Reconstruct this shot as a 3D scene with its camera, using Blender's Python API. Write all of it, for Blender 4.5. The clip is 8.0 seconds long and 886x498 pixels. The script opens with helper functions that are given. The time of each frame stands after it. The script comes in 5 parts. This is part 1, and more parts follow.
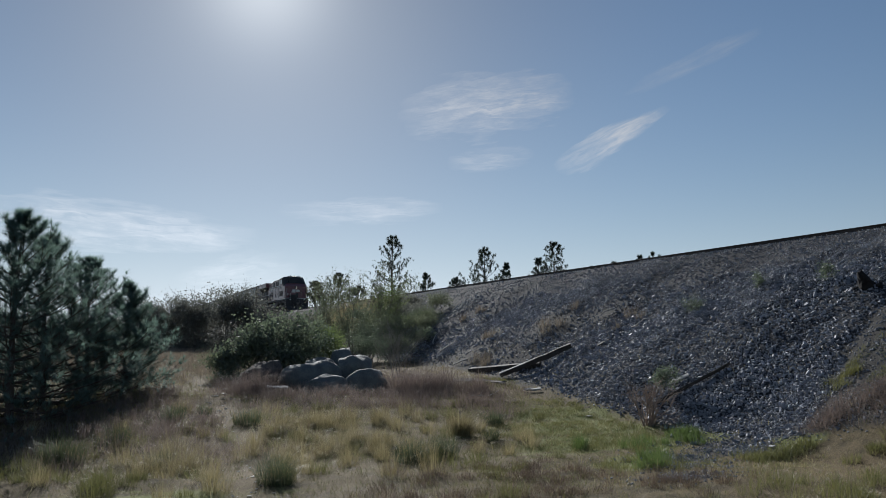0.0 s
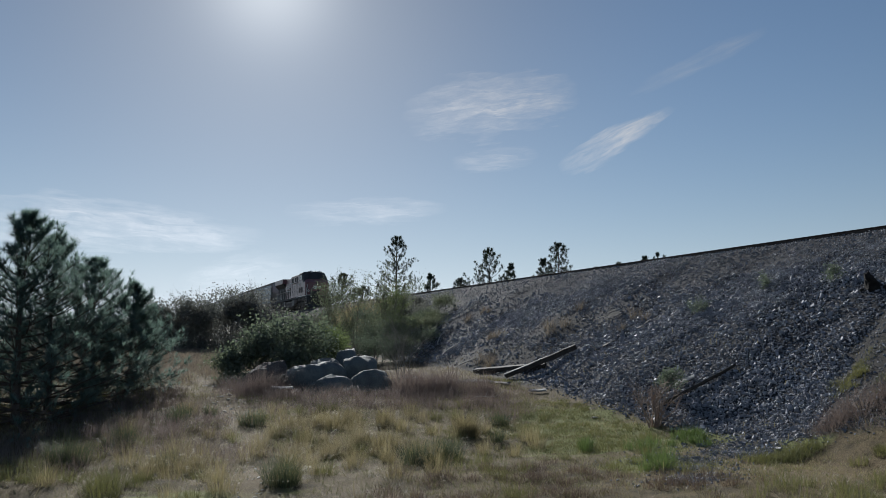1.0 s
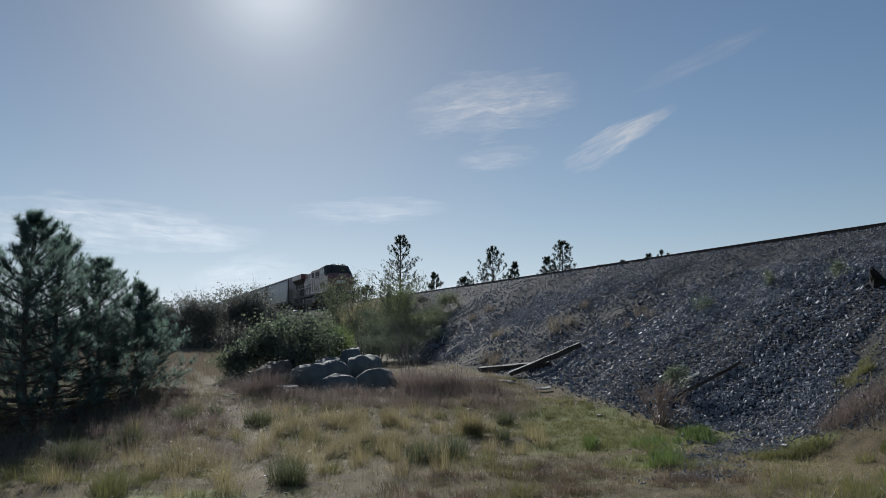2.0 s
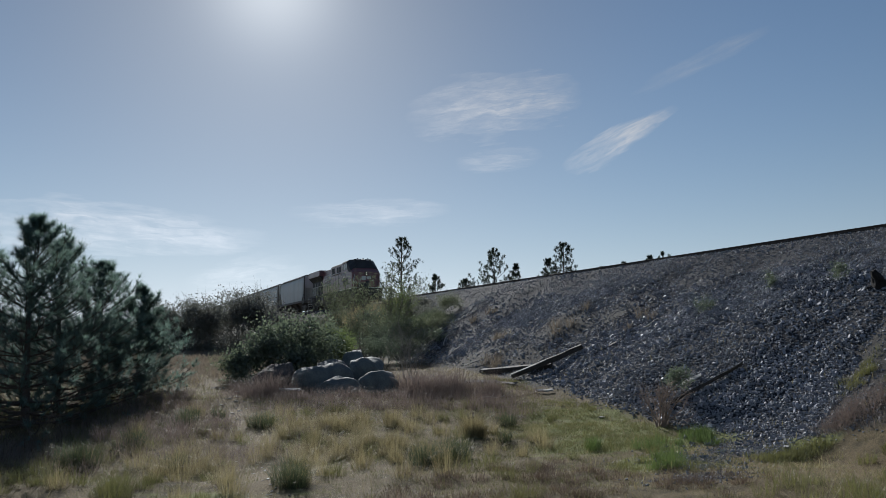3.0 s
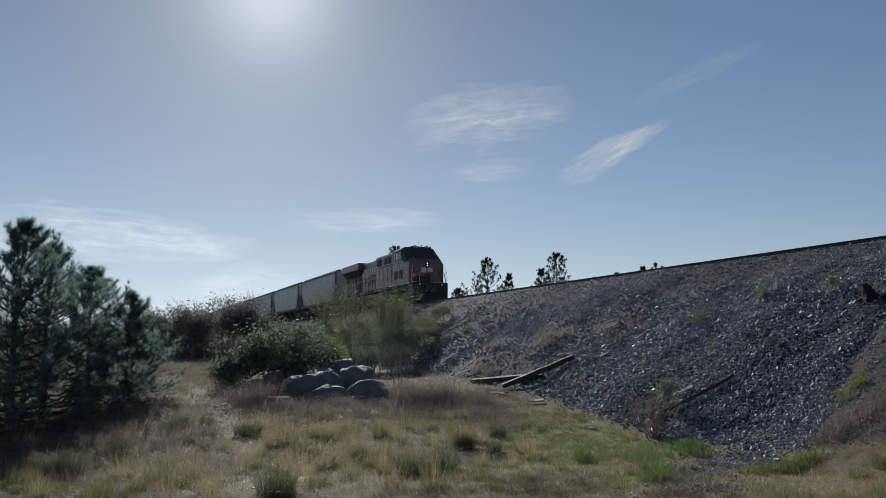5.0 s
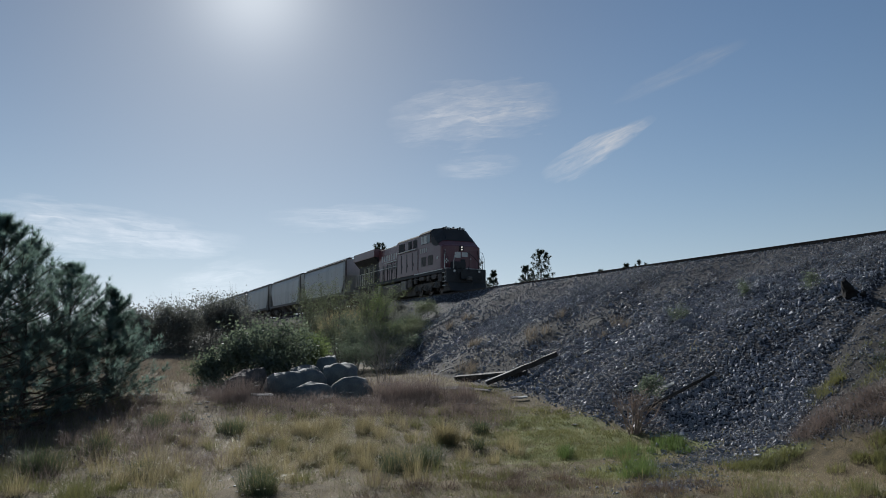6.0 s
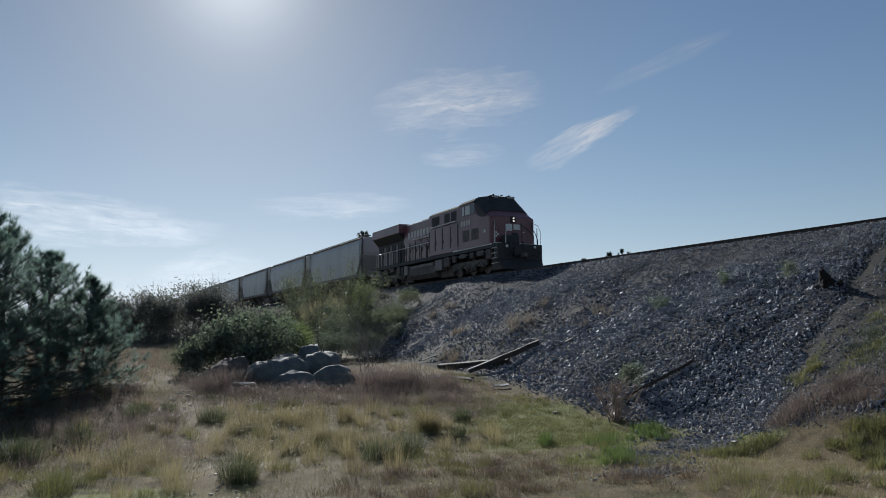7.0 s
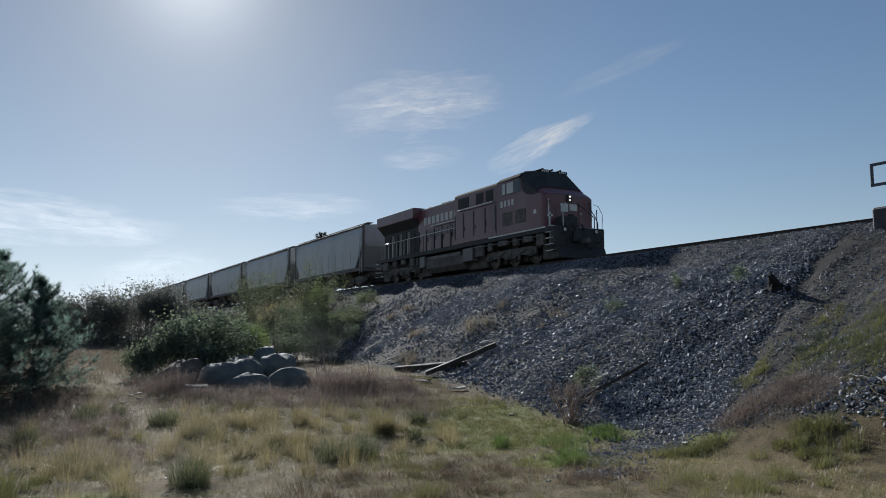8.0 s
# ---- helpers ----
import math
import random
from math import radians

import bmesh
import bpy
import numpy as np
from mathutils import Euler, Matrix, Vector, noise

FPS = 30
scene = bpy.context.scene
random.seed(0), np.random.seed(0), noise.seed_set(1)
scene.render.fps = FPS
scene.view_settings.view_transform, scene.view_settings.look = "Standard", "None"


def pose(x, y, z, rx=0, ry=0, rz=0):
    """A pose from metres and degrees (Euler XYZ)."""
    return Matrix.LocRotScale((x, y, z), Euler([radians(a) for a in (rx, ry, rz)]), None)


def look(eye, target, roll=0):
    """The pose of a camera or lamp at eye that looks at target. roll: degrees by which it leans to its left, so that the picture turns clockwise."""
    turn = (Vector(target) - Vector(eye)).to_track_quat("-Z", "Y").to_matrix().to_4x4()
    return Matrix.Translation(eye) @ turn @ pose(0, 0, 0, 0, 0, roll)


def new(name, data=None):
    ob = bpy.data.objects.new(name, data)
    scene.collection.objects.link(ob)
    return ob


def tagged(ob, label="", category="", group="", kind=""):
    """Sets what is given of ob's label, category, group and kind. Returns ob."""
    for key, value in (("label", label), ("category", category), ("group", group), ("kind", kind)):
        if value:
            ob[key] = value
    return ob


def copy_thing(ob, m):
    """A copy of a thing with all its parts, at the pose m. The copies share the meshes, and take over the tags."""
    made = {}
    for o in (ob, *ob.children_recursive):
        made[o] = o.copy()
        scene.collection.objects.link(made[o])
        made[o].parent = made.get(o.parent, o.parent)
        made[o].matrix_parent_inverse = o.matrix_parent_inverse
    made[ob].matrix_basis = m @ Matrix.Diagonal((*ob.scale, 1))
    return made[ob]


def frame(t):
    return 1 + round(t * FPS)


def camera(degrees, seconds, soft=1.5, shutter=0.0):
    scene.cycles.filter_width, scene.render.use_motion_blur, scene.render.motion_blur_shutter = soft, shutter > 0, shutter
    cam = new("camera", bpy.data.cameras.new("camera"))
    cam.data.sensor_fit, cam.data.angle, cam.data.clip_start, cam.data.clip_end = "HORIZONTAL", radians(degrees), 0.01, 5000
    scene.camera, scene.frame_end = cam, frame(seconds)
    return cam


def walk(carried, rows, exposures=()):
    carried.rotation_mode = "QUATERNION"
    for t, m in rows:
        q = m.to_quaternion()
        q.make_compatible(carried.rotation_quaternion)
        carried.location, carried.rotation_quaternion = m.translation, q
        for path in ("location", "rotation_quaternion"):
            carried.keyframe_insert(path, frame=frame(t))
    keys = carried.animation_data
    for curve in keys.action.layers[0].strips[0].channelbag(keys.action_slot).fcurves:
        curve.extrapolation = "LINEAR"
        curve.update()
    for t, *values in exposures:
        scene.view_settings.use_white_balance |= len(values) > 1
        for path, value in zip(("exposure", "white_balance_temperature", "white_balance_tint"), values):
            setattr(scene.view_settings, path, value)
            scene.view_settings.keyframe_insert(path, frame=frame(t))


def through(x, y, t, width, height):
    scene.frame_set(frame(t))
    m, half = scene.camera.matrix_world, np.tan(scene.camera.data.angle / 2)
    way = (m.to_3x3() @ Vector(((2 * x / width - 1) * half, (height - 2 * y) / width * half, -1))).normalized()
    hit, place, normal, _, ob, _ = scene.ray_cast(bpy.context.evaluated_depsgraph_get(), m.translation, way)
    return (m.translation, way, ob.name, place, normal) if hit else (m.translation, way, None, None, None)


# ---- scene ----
cam = camera(60, 8.0, soft=0.72, shutter=0.3)
PATH = [
    (0.0, pose(0.000, 0.000, 1.600, 96.44, 0.24, -23.49)),
    (0.5, pose(0.006, 0.007, 1.602, 96.55, 0.12, -23.26)),
    (1.0, pose(-0.016, 0.017, 1.615, 96.47, 0.15, -23.17)),
    (1.5, pose(-0.017, 0.027, 1.599, 96.39, 0.28, -23.00)),
    (3.0, pose(-0.067, -0.003, 1.614, 96.53, 0.55, -22.79)),
    (3.5, pose(-0.035, 0.006, 1.609, 96.70, 0.39, -22.74)),
    (4.0, pose(-0.033, 0.006, 1.609, 96.95, 0.25, -22.80)),
    (4.5, pose(-0.008, 0.030, 1.601, 97.20, 0.14, -22.99)),
    (6.0, pose(0.054, 0.043, 1.608, 96.99, 0.09, -24.45)),
    (6.5, pose(0.050, 0.029, 1.596, 96.54, 0.09, -25.10)),
    (7.0, pose(0.092, -0.002, 1.606, 96.15, 0.13, -25.63)),
    (7.5, pose(0.054, -0.019, 1.605, 96.09, 0.03, -26.75)),
    (8.0, pose(0.120, -0.017, 1.606, 96.31, -0.04, -28.73)),
]
walk(cam, PATH, exposures=((0.0, 0.32, 5950.0, 9.0), (6.3, 0.33, 5950.0, 9.0), (7.0, 0.41, 5950.0, 9.0), (7.5, 0.43, 5950.0, 9.0), (8.0, 0.48, 5950.0, 9.0)))

# ---- world, sun and exposure ----
SUN_AZ, SUN_EL = 9.9, 25.5          # degrees from +y towards +x, and above the horizon


def heading(az, el):
    a, e = radians(az), radians(el)
    return Vector((math.sin(a) * math.cos(e), math.cos(a) * math.cos(e), math.sin(e)))


class Nodes:
    """Short hand for building node trees."""

    def __init__(self, tree):
        self.tree = tree
        tree.nodes.clear()

    def add(self, kind, **inputs):
        n = self.tree.nodes.new(kind)
        for k, v in inputs.items():
            self.put(n, k, v)
        return n

    def put(self, n, k, v):
        s = n.inputs[int(k[1:])] if k[0] == "i" and k[1:].isdigit() else n.inputs[k.replace("_", " ")]
        if isinstance(v, bpy.types.NodeSocket):
            self.tree.links.new(v, s)
        else:
            s.default_value = v

    def math(self, op, a, b=0.0, clamp=False):
        n = self.add("ShaderNodeMath", i0=a, i1=b)
        n.operation, n.use_clamp = op, clamp
        return n.outputs[0]

    def dot(self, v, w):
        n = self.add("ShaderNodeVectorMath", i0=v, i1=w)
        n.operation = "DOT_PRODUCT"
        return n.outputs["Value"]

    def mix(self, f, a, b, blend="MIX"):
        n = self.tree.nodes.new("ShaderNodeMix")
        n.data_type, n.blend_type = "RGBA", blend
        for k, v in ((0, f), (6, a), (7, b)):
            if isinstance(v, bpy.types.NodeSocket):
                self.tree.links.new(v, n.inputs[k])
            else:
                n.inputs[k].default_value = v if k == 0 else (*v[:3], 1)
        return n.outputs[2]

    def noise(self, scale, detail=3.0, rough=0.55, vector=None):
        n = self.add("ShaderNodeTexNoise", Scale=scale, Detail=detail, Roughness=rough)
        if vector is not None:
            self.tree.links.new(vector, n.inputs["Vector"])
        return n.outputs["Fac"]

    def ramp(self, f, stops):
        n = self.add("ShaderNodeValToRGB", Fac=f)
        e = n.color_ramp.elements
        while len(e) < len(stops):
            e.new(0.5)
        for el, (p, c) in zip(e, stops):
            el.position, el.color = p, (*c, 1) if len(c) == 3 else c
        return n.outputs["Color"]

    def span(self, f, lo, hi):
        n = self.add("ShaderNodeMapRange", Value=f)
        n.inputs["From Min"].default_value, n.inputs["From Max"].default_value = lo, hi
        return n.outputs["Result"]


def make_sky():
    world = bpy.data.worlds.new("sky")
    scene.world = world
    world.use_nodes = True
    N = Nodes(world.node_tree)
    sky = N.add("ShaderNodeTexSky")
    sky.sky_type, sky.sun_disc = "NISHITA", False
    sky.sun_elevation, sky.sun_rotation = radians(SUN_EL), radians(SUN_AZ)
    sky.air_density, sky.dust_density, sky.ozone_density = 1.0, 0.05, 1.0
    way = N.add("ShaderNodeTexCoord").outputs["Generated"]
    colour = sky.outputs[0]
    # pale haze low over the horizon
    low = N.math("POWER", N.math("SUBTRACT", 1.0, N.math("ABSOLUTE", N.add("ShaderNodeSeparateXYZ", Vector=way).outputs["Z"])), 7.0)
    grey = N.add("ShaderNodeRGBToBW", Color=colour).outputs[0]
    haze = N.add("ShaderNodeCombineColor", Red=N.math("MULTIPLY", grey, 0.865), Green=N.math("MULTIPLY", grey, 0.96), Blue=N.math("MULTIPLY", grey, 1.14)).outputs[0]
    colour = N.mix(N.math("MULTIPLY", low, 0.85), colour, haze)
    # thin cirrus: azimuth, elevation, half width, half height, tilt (degrees), density, taper
    clouds = ((26.8, 17.0, 6.6, 2.5, 7, 0.72, 0.1), (27.2, 13.1, 3.3, 1.0, 4, 0.42, 0.0), (36.2, 14.2, 4.6, 1.1, 26, 0.78, 0.55),
              (-0.5, 7.6, 10.5, 1.9, -2, 0.5, 0.2), (17.4, 9.3, 6.2, 1.1, 2, 0.36, 0.0), (8.5, 4.5, 4.5, 1.4, 8, 0.22, 0.0),
              (42.0, 19.0, 5.0, 0.7, 20, 0.22, 0.0), (-40, 14, 12, 1.5, 5, 0.6, 0.0), (75, 10, 14, 1.2, -4, 0.5, 0.0))
    wisp = None
    for k, (az, el, w, h, tilt, dens, taper) in enumerate(clouds):
        c = heading(az, el)
        right = Vector((math.cos(radians(az)), -math.sin(radians(az)), 0))
        up = right.cross(c)
        ct, st = math.cos(radians(tilt)), math.sin(radians(tilt))
        u, v = ct * right + st * up, ct * up - st * right
        a = N.math("DIVIDE", N.dot(way, u), math.radians(w))
        b = N.math("DIVIDE", N.dot(way, v), math.radians(h))
        # the centre lies on the plane of u and v through the origin, so a and b are zero there
        flat = N.add("ShaderNodeCombineXYZ", X=N.math("MULTIPLY", a, 0.16 * w + 0.3), Y=N.math("MULTIPLY", b, 0.9 * h + 0.5), Z=k * 7.3)
        warp = N.math("SUBTRACT", N.noise(1.1, 3, 0.6, flat.outputs[0]), 0.5)
        across = N.math("ADD", N.math("MULTIPLY", b, 0.8 * h + 0.6), N.math("ADD", N.math("MULTIPLY", a, 0.35), N.math("MULTIPLY", warp, 2.4)))
        fibre = N.add("ShaderNodeCombineXYZ", X=N.math("MULTIPLY", a, 0.16 * w), Y=across, Z=k * 3.1)
        # a streak may be broad at one end and thin at the other
        b1 = N.math("DIVIDE", b, N.math("MAXIMUM", N.math("SUBTRACT", 1.0, N.math("MULTIPLY", a, taper)), 0.2))
        b2 = N.math("ADD", b1, N.math("MULTIPLY", warp, 1.5))
        r2 = N.math("ADD", N.math("MULTIPLY", a, a), N.math("MULTIPLY", b2, b2))
        blob = N.math("SUBTRACT", 1.0, r2, clamp=True)
        front = N.math("GREATER_THAN", N.dot(way, c), 0.5)
        fine = N.math("MULTIPLY", N.span(N.noise(2.0, 8, 0.62, fibre.outputs[0]), 0.34, 0.74), N.span(N.noise(1.4, 4, 0.6, flat.outputs[0]), 0.22, 0.6))
        streak = N.math("ADD", 0.16, N.math("MULTIPLY", fine, 1.25))
        m = N.math("MULTIPLY", N.math("MULTIPLY", N.math("MULTIPLY", blob, front), streak), dens, clamp=True)
        wisp = m if wisp is None else N.math("ADD", wisp, m, clamp=True)
    lum = N.add("ShaderNodeRGBToBW", Color=colour).outputs[0]
    white = N.add("ShaderNodeCombineColor", Red=N.math("MULTIPLY", lum, 1.92), Green=N.math("MULTIPLY", lum, 1.84), Blue=N.math("MULTIPLY", lum, 1.76)).outputs[0]
    colour = N.mix(wisp, colour, white)
    # lens veil painted as whiteness wide round the sun, bright haze close to it
    near = N.math("MAXIMUM", N.dot(way, heading(SUN_AZ, SUN_EL)), 0.0)
    level = N.add("ShaderNodeRGBToBW", Color=colour).outputs[0]
    pale = N.add("ShaderNodeCombineColor", Red=N.math("MULTIPLY", level, 1.0), Green=N.math("MULTIPLY", level, 1.03), Blue=N.math("MULTIPLY", level, 1.10)).outputs[0]
    colour = N.mix(N.math("MULTIPLY", N.math("POWER", near, 14.0), 0.62), colour, pale)
    halo = N.math("ADD", N.math("MULTIPLY", N.math("POWER", near, 60.0), HALO[0]), N.math("MULTIPLY", N.math("POWER", near, 380.0), HALO[1]))
    glow = N.add("ShaderNodeVectorMath", i0=(1.03, 0.98, 0.86))
    glow.operation = "SCALE"
    N.put(glow, "Scale", halo)
    colour = N.mix(1.0, colour, glow.outputs[0], "ADD")
    bg = N.add("ShaderNodeBackground", Color=colour, Strength=SKY)
    out = N.add("ShaderNodeOutputWorld", Surface=bg.outputs[0])


SKY, HALO = 0.0500, (1.9, 5.0)
make_sky()
sun = new("sun", bpy.data.lights.new("sun", "SUN"))
sun.data.energy, sun.data.angle, sun.data.color = 5.0, radians(0.53), (1.0, 0.94, 0.85)
sun.matrix_world = look(heading(SUN_AZ, SUN_EL) * 100, (0, 0, 0))


# ---- materials ----
def surface(name, colours, rough=0.8, metal=0.0, scale=6.0, fine=60.0, bump=0.3, depth=0.02, island=0.0, obj=0.0, spec=0.5, streak=False):
    """Paint, stone, wood or soil: two or three colours mixed by noise at two scales, with fine relief."""
    m = bpy.data.materials.new(name)
    m.use_nodes = True
    N = Nodes(m.node_tree)
    at = N.add("ShaderNodeTexCoord").outputs["Object"]
    if streak:
        mp = N.add("ShaderNodeMapping", Vector=at)
        mp.inputs["Scale"].default_value = (1.0, 1.0, 0.15)
        wide = N.noise(scale, 4, 0.6, mp.outputs[0])
    else:
        wide = N.noise(scale, 4, 0.6, at)
    small = N.noise(fine, 4, 0.6, at)
    f = N.math("ADD", N.math("MULTIPLY", N.span(wide, 0.3, 0.7), 0.65), N.math("MULTIPLY", N.span(small, 0.3, 0.7), 0.35), clamp=True)
    n = len(colours)
    c = N.ramp(f, [(k / max(1, n - 1), q) for k, q in enumerate(colours)]) if n > 1 else N.mix(0.0, colours[0], colours[0])
    if island:
        r = N.add("ShaderNodeNewGeometry").outputs["Random Per Island"]
        k = N.math("ADD", 1.0 - island, N.math("MULTIPLY", r, 2 * island))
        c = N.mix(1.0, c, N.add("ShaderNodeCombineColor", Red=k, Green=k, Blue=k).outputs[0], "MULTIPLY")
    if obj:
        r = N.add("ShaderNodeObjectInfo").outputs["Random"]
        k = N.math("ADD", 1.0 - obj, N.math("MULTIPLY", r, 2 * obj))
        c = N.mix(1.0, c, N.add("ShaderNodeCombineColor", Red=k, Green=k, Blue=k).outputs[0], "MULTIPLY")
    bs = N.add("ShaderNodeBsdfPrincipled", Base_Color=c, Metallic=metal, Roughness=N.math("ADD", rough - 0.08, N.math("MULTIPLY", small, 0.16)))
    bs.inputs["Specular IOR Level"].default_value = spec
    if bump:
        bp = N.add("ShaderNodeBump", Strength=bump, Distance=depth, Height=N.math("ADD", small, N.math("MULTIPLY", wide, 2.0)))
        N.put(bs, "Normal", bp.outputs[0])
    N.add("ShaderNodeOutputMaterial", Surface=bs.outputs[0])
    return m


def leafy(name, dark, light, through=0.35, rough=0.5, gloss=0.12):
    """Leaves, needles and grass: light comes through them from behind."""
    m = bpy.data.materials.new(name)
    m.use_nodes = True
    N = Nodes(m.node_tree)
    r = N.add("ShaderNodeNewGeometry").outputs["Random Per Island"]
    at = N.add("ShaderNodeTexCoord").outputs["Object"]
    f = N.math("ADD", N.math("MULTIPLY", r, 0.6), N.math("MULTIPLY", N.span(N.noise(0.9, 3, 0.6, at), 0.3, 0.7), 0.4), clamp=True)
    c = N.mix(f, dark, light)
    front = N.add("ShaderNodeBsdfDiffuse", Color=c)
    back = N.add("ShaderNodeBsdfTranslucent", Color=c)
    gl = N.add("ShaderNodeBsdfGlossy", Color=(0.8, 0.8, 0.8, 1), Roughness=rough)
    a = N.add("ShaderNodeMixShader", Fac=through, i1=front.outputs[0], i2=back.outputs[0])
    b = N.add("ShaderNodeMixShader", Fac=gloss * 0.5, i1=a.outputs[0], i2=gl.outputs[0])
    N.add("ShaderNodeOutputMaterial", Surface=b.outputs[0])
    return m


def ground_material():
    """Soil, straw litter, short green, gravel and loose dirt, blended by the masks that belong to the ground sheet."""
    m = bpy.data.materials.new("ground")
    m.use_nodes = True
    N = Nodes(m.node_tree)
    at = N.add("ShaderNodeTexCoord").outputs["Object"]

    def mask(name):
        n = N.add("ShaderNodeAttribute")
        n.attribute_name = name
        return n.outputs["Fac"]
    big, mid, small = N.noise(0.35, 4, 0.6, at), N.noise(2.6, 5, 0.65, at), N.noise(38.0, 4, 0.65, at)
    soil = N.ramp(N.math("ADD", N.math("MULTIPLY", mid, 0.6), N.math("MULTIPLY", small, 0.4)),
                  [(0.34, (0.02, 0.016, 0.009)), (0.5, (0.085, 0.067, 0.036)), (0.66, (0.195, 0.152, 0.082))])
    straw = N.ramp(small, [(0.32, (0.05, 0.036, 0.021)), (0.65, (0.19, 0.145, 0.08))])
    green = N.ramp(N.math("ADD", N.math("MULTIPLY", mid, 0.5), N.math("MULTIPLY", small, 0.5)), [(0.3, (0.07, 0.085, 0.025)), (0.7, (0.20, 0.21, 0.075))])
    grit = N.ramp(N.math("ADD", N.math("MULTIPLY", mid, 0.4), N.math("MULTIPLY", small, 0.6)), [(0.3, (0.016, 0.017, 0.02)), (0.55, (0.034, 0.035, 0.04)), (0.75, (0.06, 0.061, 0.068))])
    dirt = N.ramp(N.math("ADD", N.math("MULTIPLY", mid, 0.6), N.math("MULTIPLY", small, 0.4)), [(0.32, (0.016, 0.016, 0.016)), (0.68, (0.06, 0.056, 0.052))])
    c = N.mix(N.span(N.math("ADD", big, N.math("MULTIPLY", mid, 0.4)), 0.55, 0.85), soil, straw)
    wob = N.math("MULTIPLY", N.math("SUBTRACT", mid, 0.5), 1.4)
    edge = lambda s: N.span(N.math("ADD", s, wob), 0.35, 0.65)
    c = N.mix(edge(mask("green")), c, green)
    c = N.mix(N.math("MULTIPLY", edge(mask("path")), 0.75), c, straw)
    c = N.mix(edge(mask("dirt")), c, dirt)
    c = N.mix(edge(mask("gravel")), c, grit)
    vor = N.add("ShaderNodeTexVoronoi", Vector=at, Scale=9.0)
    h = N.math("ADD", N.math("MULTIPLY", small, 0.5), N.math("ADD", mid, N.math("MULTIPLY", N.math("SUBTRACT", 1.0, vor.outputs["Distance"]), N.math("MULTIPLY", mask("gravel"), 0.8))))
    bp = N.add("ShaderNodeBump", Strength=0.5, Distance=0.05, Height=h)
    bs = N.add("ShaderNodeBsdfPrincipled", Base_Color=c, Roughness=0.95, Normal=bp.outputs[0])
    bs.inputs["Specular IOR Level"].default_value = 0.12
    N.add("ShaderNodeOutputMaterial", Surface=bs.outputs[0])
    return m


def glass_dark(name, c):
    m = bpy.data.materials.new(name)
    m.use_nodes = True
    N = Nodes(m.node_tree)
    bs = N.add("ShaderNodeBsdfPrincipled", Base_Color=(*c, 1), Roughness=0.08)
    N.add("ShaderNodeOutputMaterial", Surface=bs.outputs[0])
    return m


def lamp_glow(name, c, power):
    m = bpy.data.materials.new(name)
    m.use_nodes = True
    N = Nodes(m.node_tree)
    em = N.add("ShaderNodeEmission", Color=(*c, 1), Strength=power)
    N.add("ShaderNodeOutputMaterial", Surface=em.outputs[0])
    return m


M_GROUND = ground_material()
M_STONE = surface("ballast_stone", [(0.12, 0.13, 0.152), (0.20, 0.213, 0.245), (0.28, 0.295, 0.332)], 0.66, 0, 1.3, 40, 0.4, 0.01, island=0.33, spec=0.35)
M_STONE_ONE = surface("ballast_stone_single", [(0.12, 0.13, 0.152), (0.205, 0.218, 0.25), (0.31, 0.325, 0.362)], 0.66, 0, 1.3, 40, 0.4, 0.01, obj=0.4, spec=0.35)
M_BOULDER = surface("boulder_stone", [(0.07, 0.078, 0.078), (0.125, 0.137, 0.133), (0.20, 0.208, 0.196)], 0.82, 0, 2.2, 26, 0.6, 0.04, spec=0.3)
M_BROWNSTONE = surface("brown_lichened_stone", [(0.055, 0.047, 0.042), (0.10, 0.088, 0.08), (0.16, 0.142, 0.128)], 0.9, 0, 3.5, 30, 0.9, 0.05, spec=0.2)
M_PALE = surface("pale_stone", [(0.28, 0.27, 0.25), (0.45, 0.44, 0.41)], 0.8, 0, 6, 60, 0.4, 0.01)
M_TIE = surface("weathered_timber", [(0.04, 0.034, 0.029), (0.09, 0.079, 0.069), (0.17, 0.154, 0.14)], 0.85, 0, 5, 70, 0.6, 0.015)
M_PLANK = surface("grey_plank", [(0.26, 0.245, 0.225), (0.46, 0.44, 0.41)], 0.8, 0, 5, 70, 0.5, 0.01)
M_PLANKTIE = surface("sunlit_tie_top", [(0.13, 0.115, 0.10), (0.24, 0.22, 0.195), (0.33, 0.305, 0.275)], 0.8, 0, 5, 70, 0.6, 0.015)
M_CREO = surface("creosoted_tie", [(0.02, 0.017, 0.014), (0.06, 0.052, 0.045)], 0.85, 0, 5, 70, 0.6, 0.015)
M_RAIL = surface("rail_steel", [(0.035, 0.026, 0.021), (0.085, 0.062, 0.048)], 0.7, 0.2, 3, 40, 0.15, 0.005)
M_RED = surface("red_loco_paint", [(0.105, 0.040, 0.047), (0.162, 0.060, 0.066), (0.185, 0.10, 0.097)], 0.36, 0, 0.8, 22, 0.08, 0.004, streak=True, spec=0.48)
M_ROOF = surface("matt_dark_roof", [(0.015, 0.014, 0.014), (0.04, 0.037, 0.035)], 0.95, 0, 1.5, 20, 0.1, 0.005, spec=0.1)
M_BLACK = surface("black_loco_paint", [(0.018, 0.018, 0.019), (0.045, 0.043, 0.041)], 0.7, 0, 1.5, 20, 0.1, 0.005)
M_UNDER = surface("grimy_underframe", [(0.045, 0.041, 0.038), (0.12, 0.106, 0.092), (0.20, 0.178, 0.155)], 0.8, 0.1, 2.5, 25, 0.35, 0.01)
M_TRUCK = surface("dusty_truck_casting", [(0.075, 0.069, 0.063), (0.21, 0.192, 0.168)], 0.8, 0.1, 3.5, 30, 0.35, 0.01)
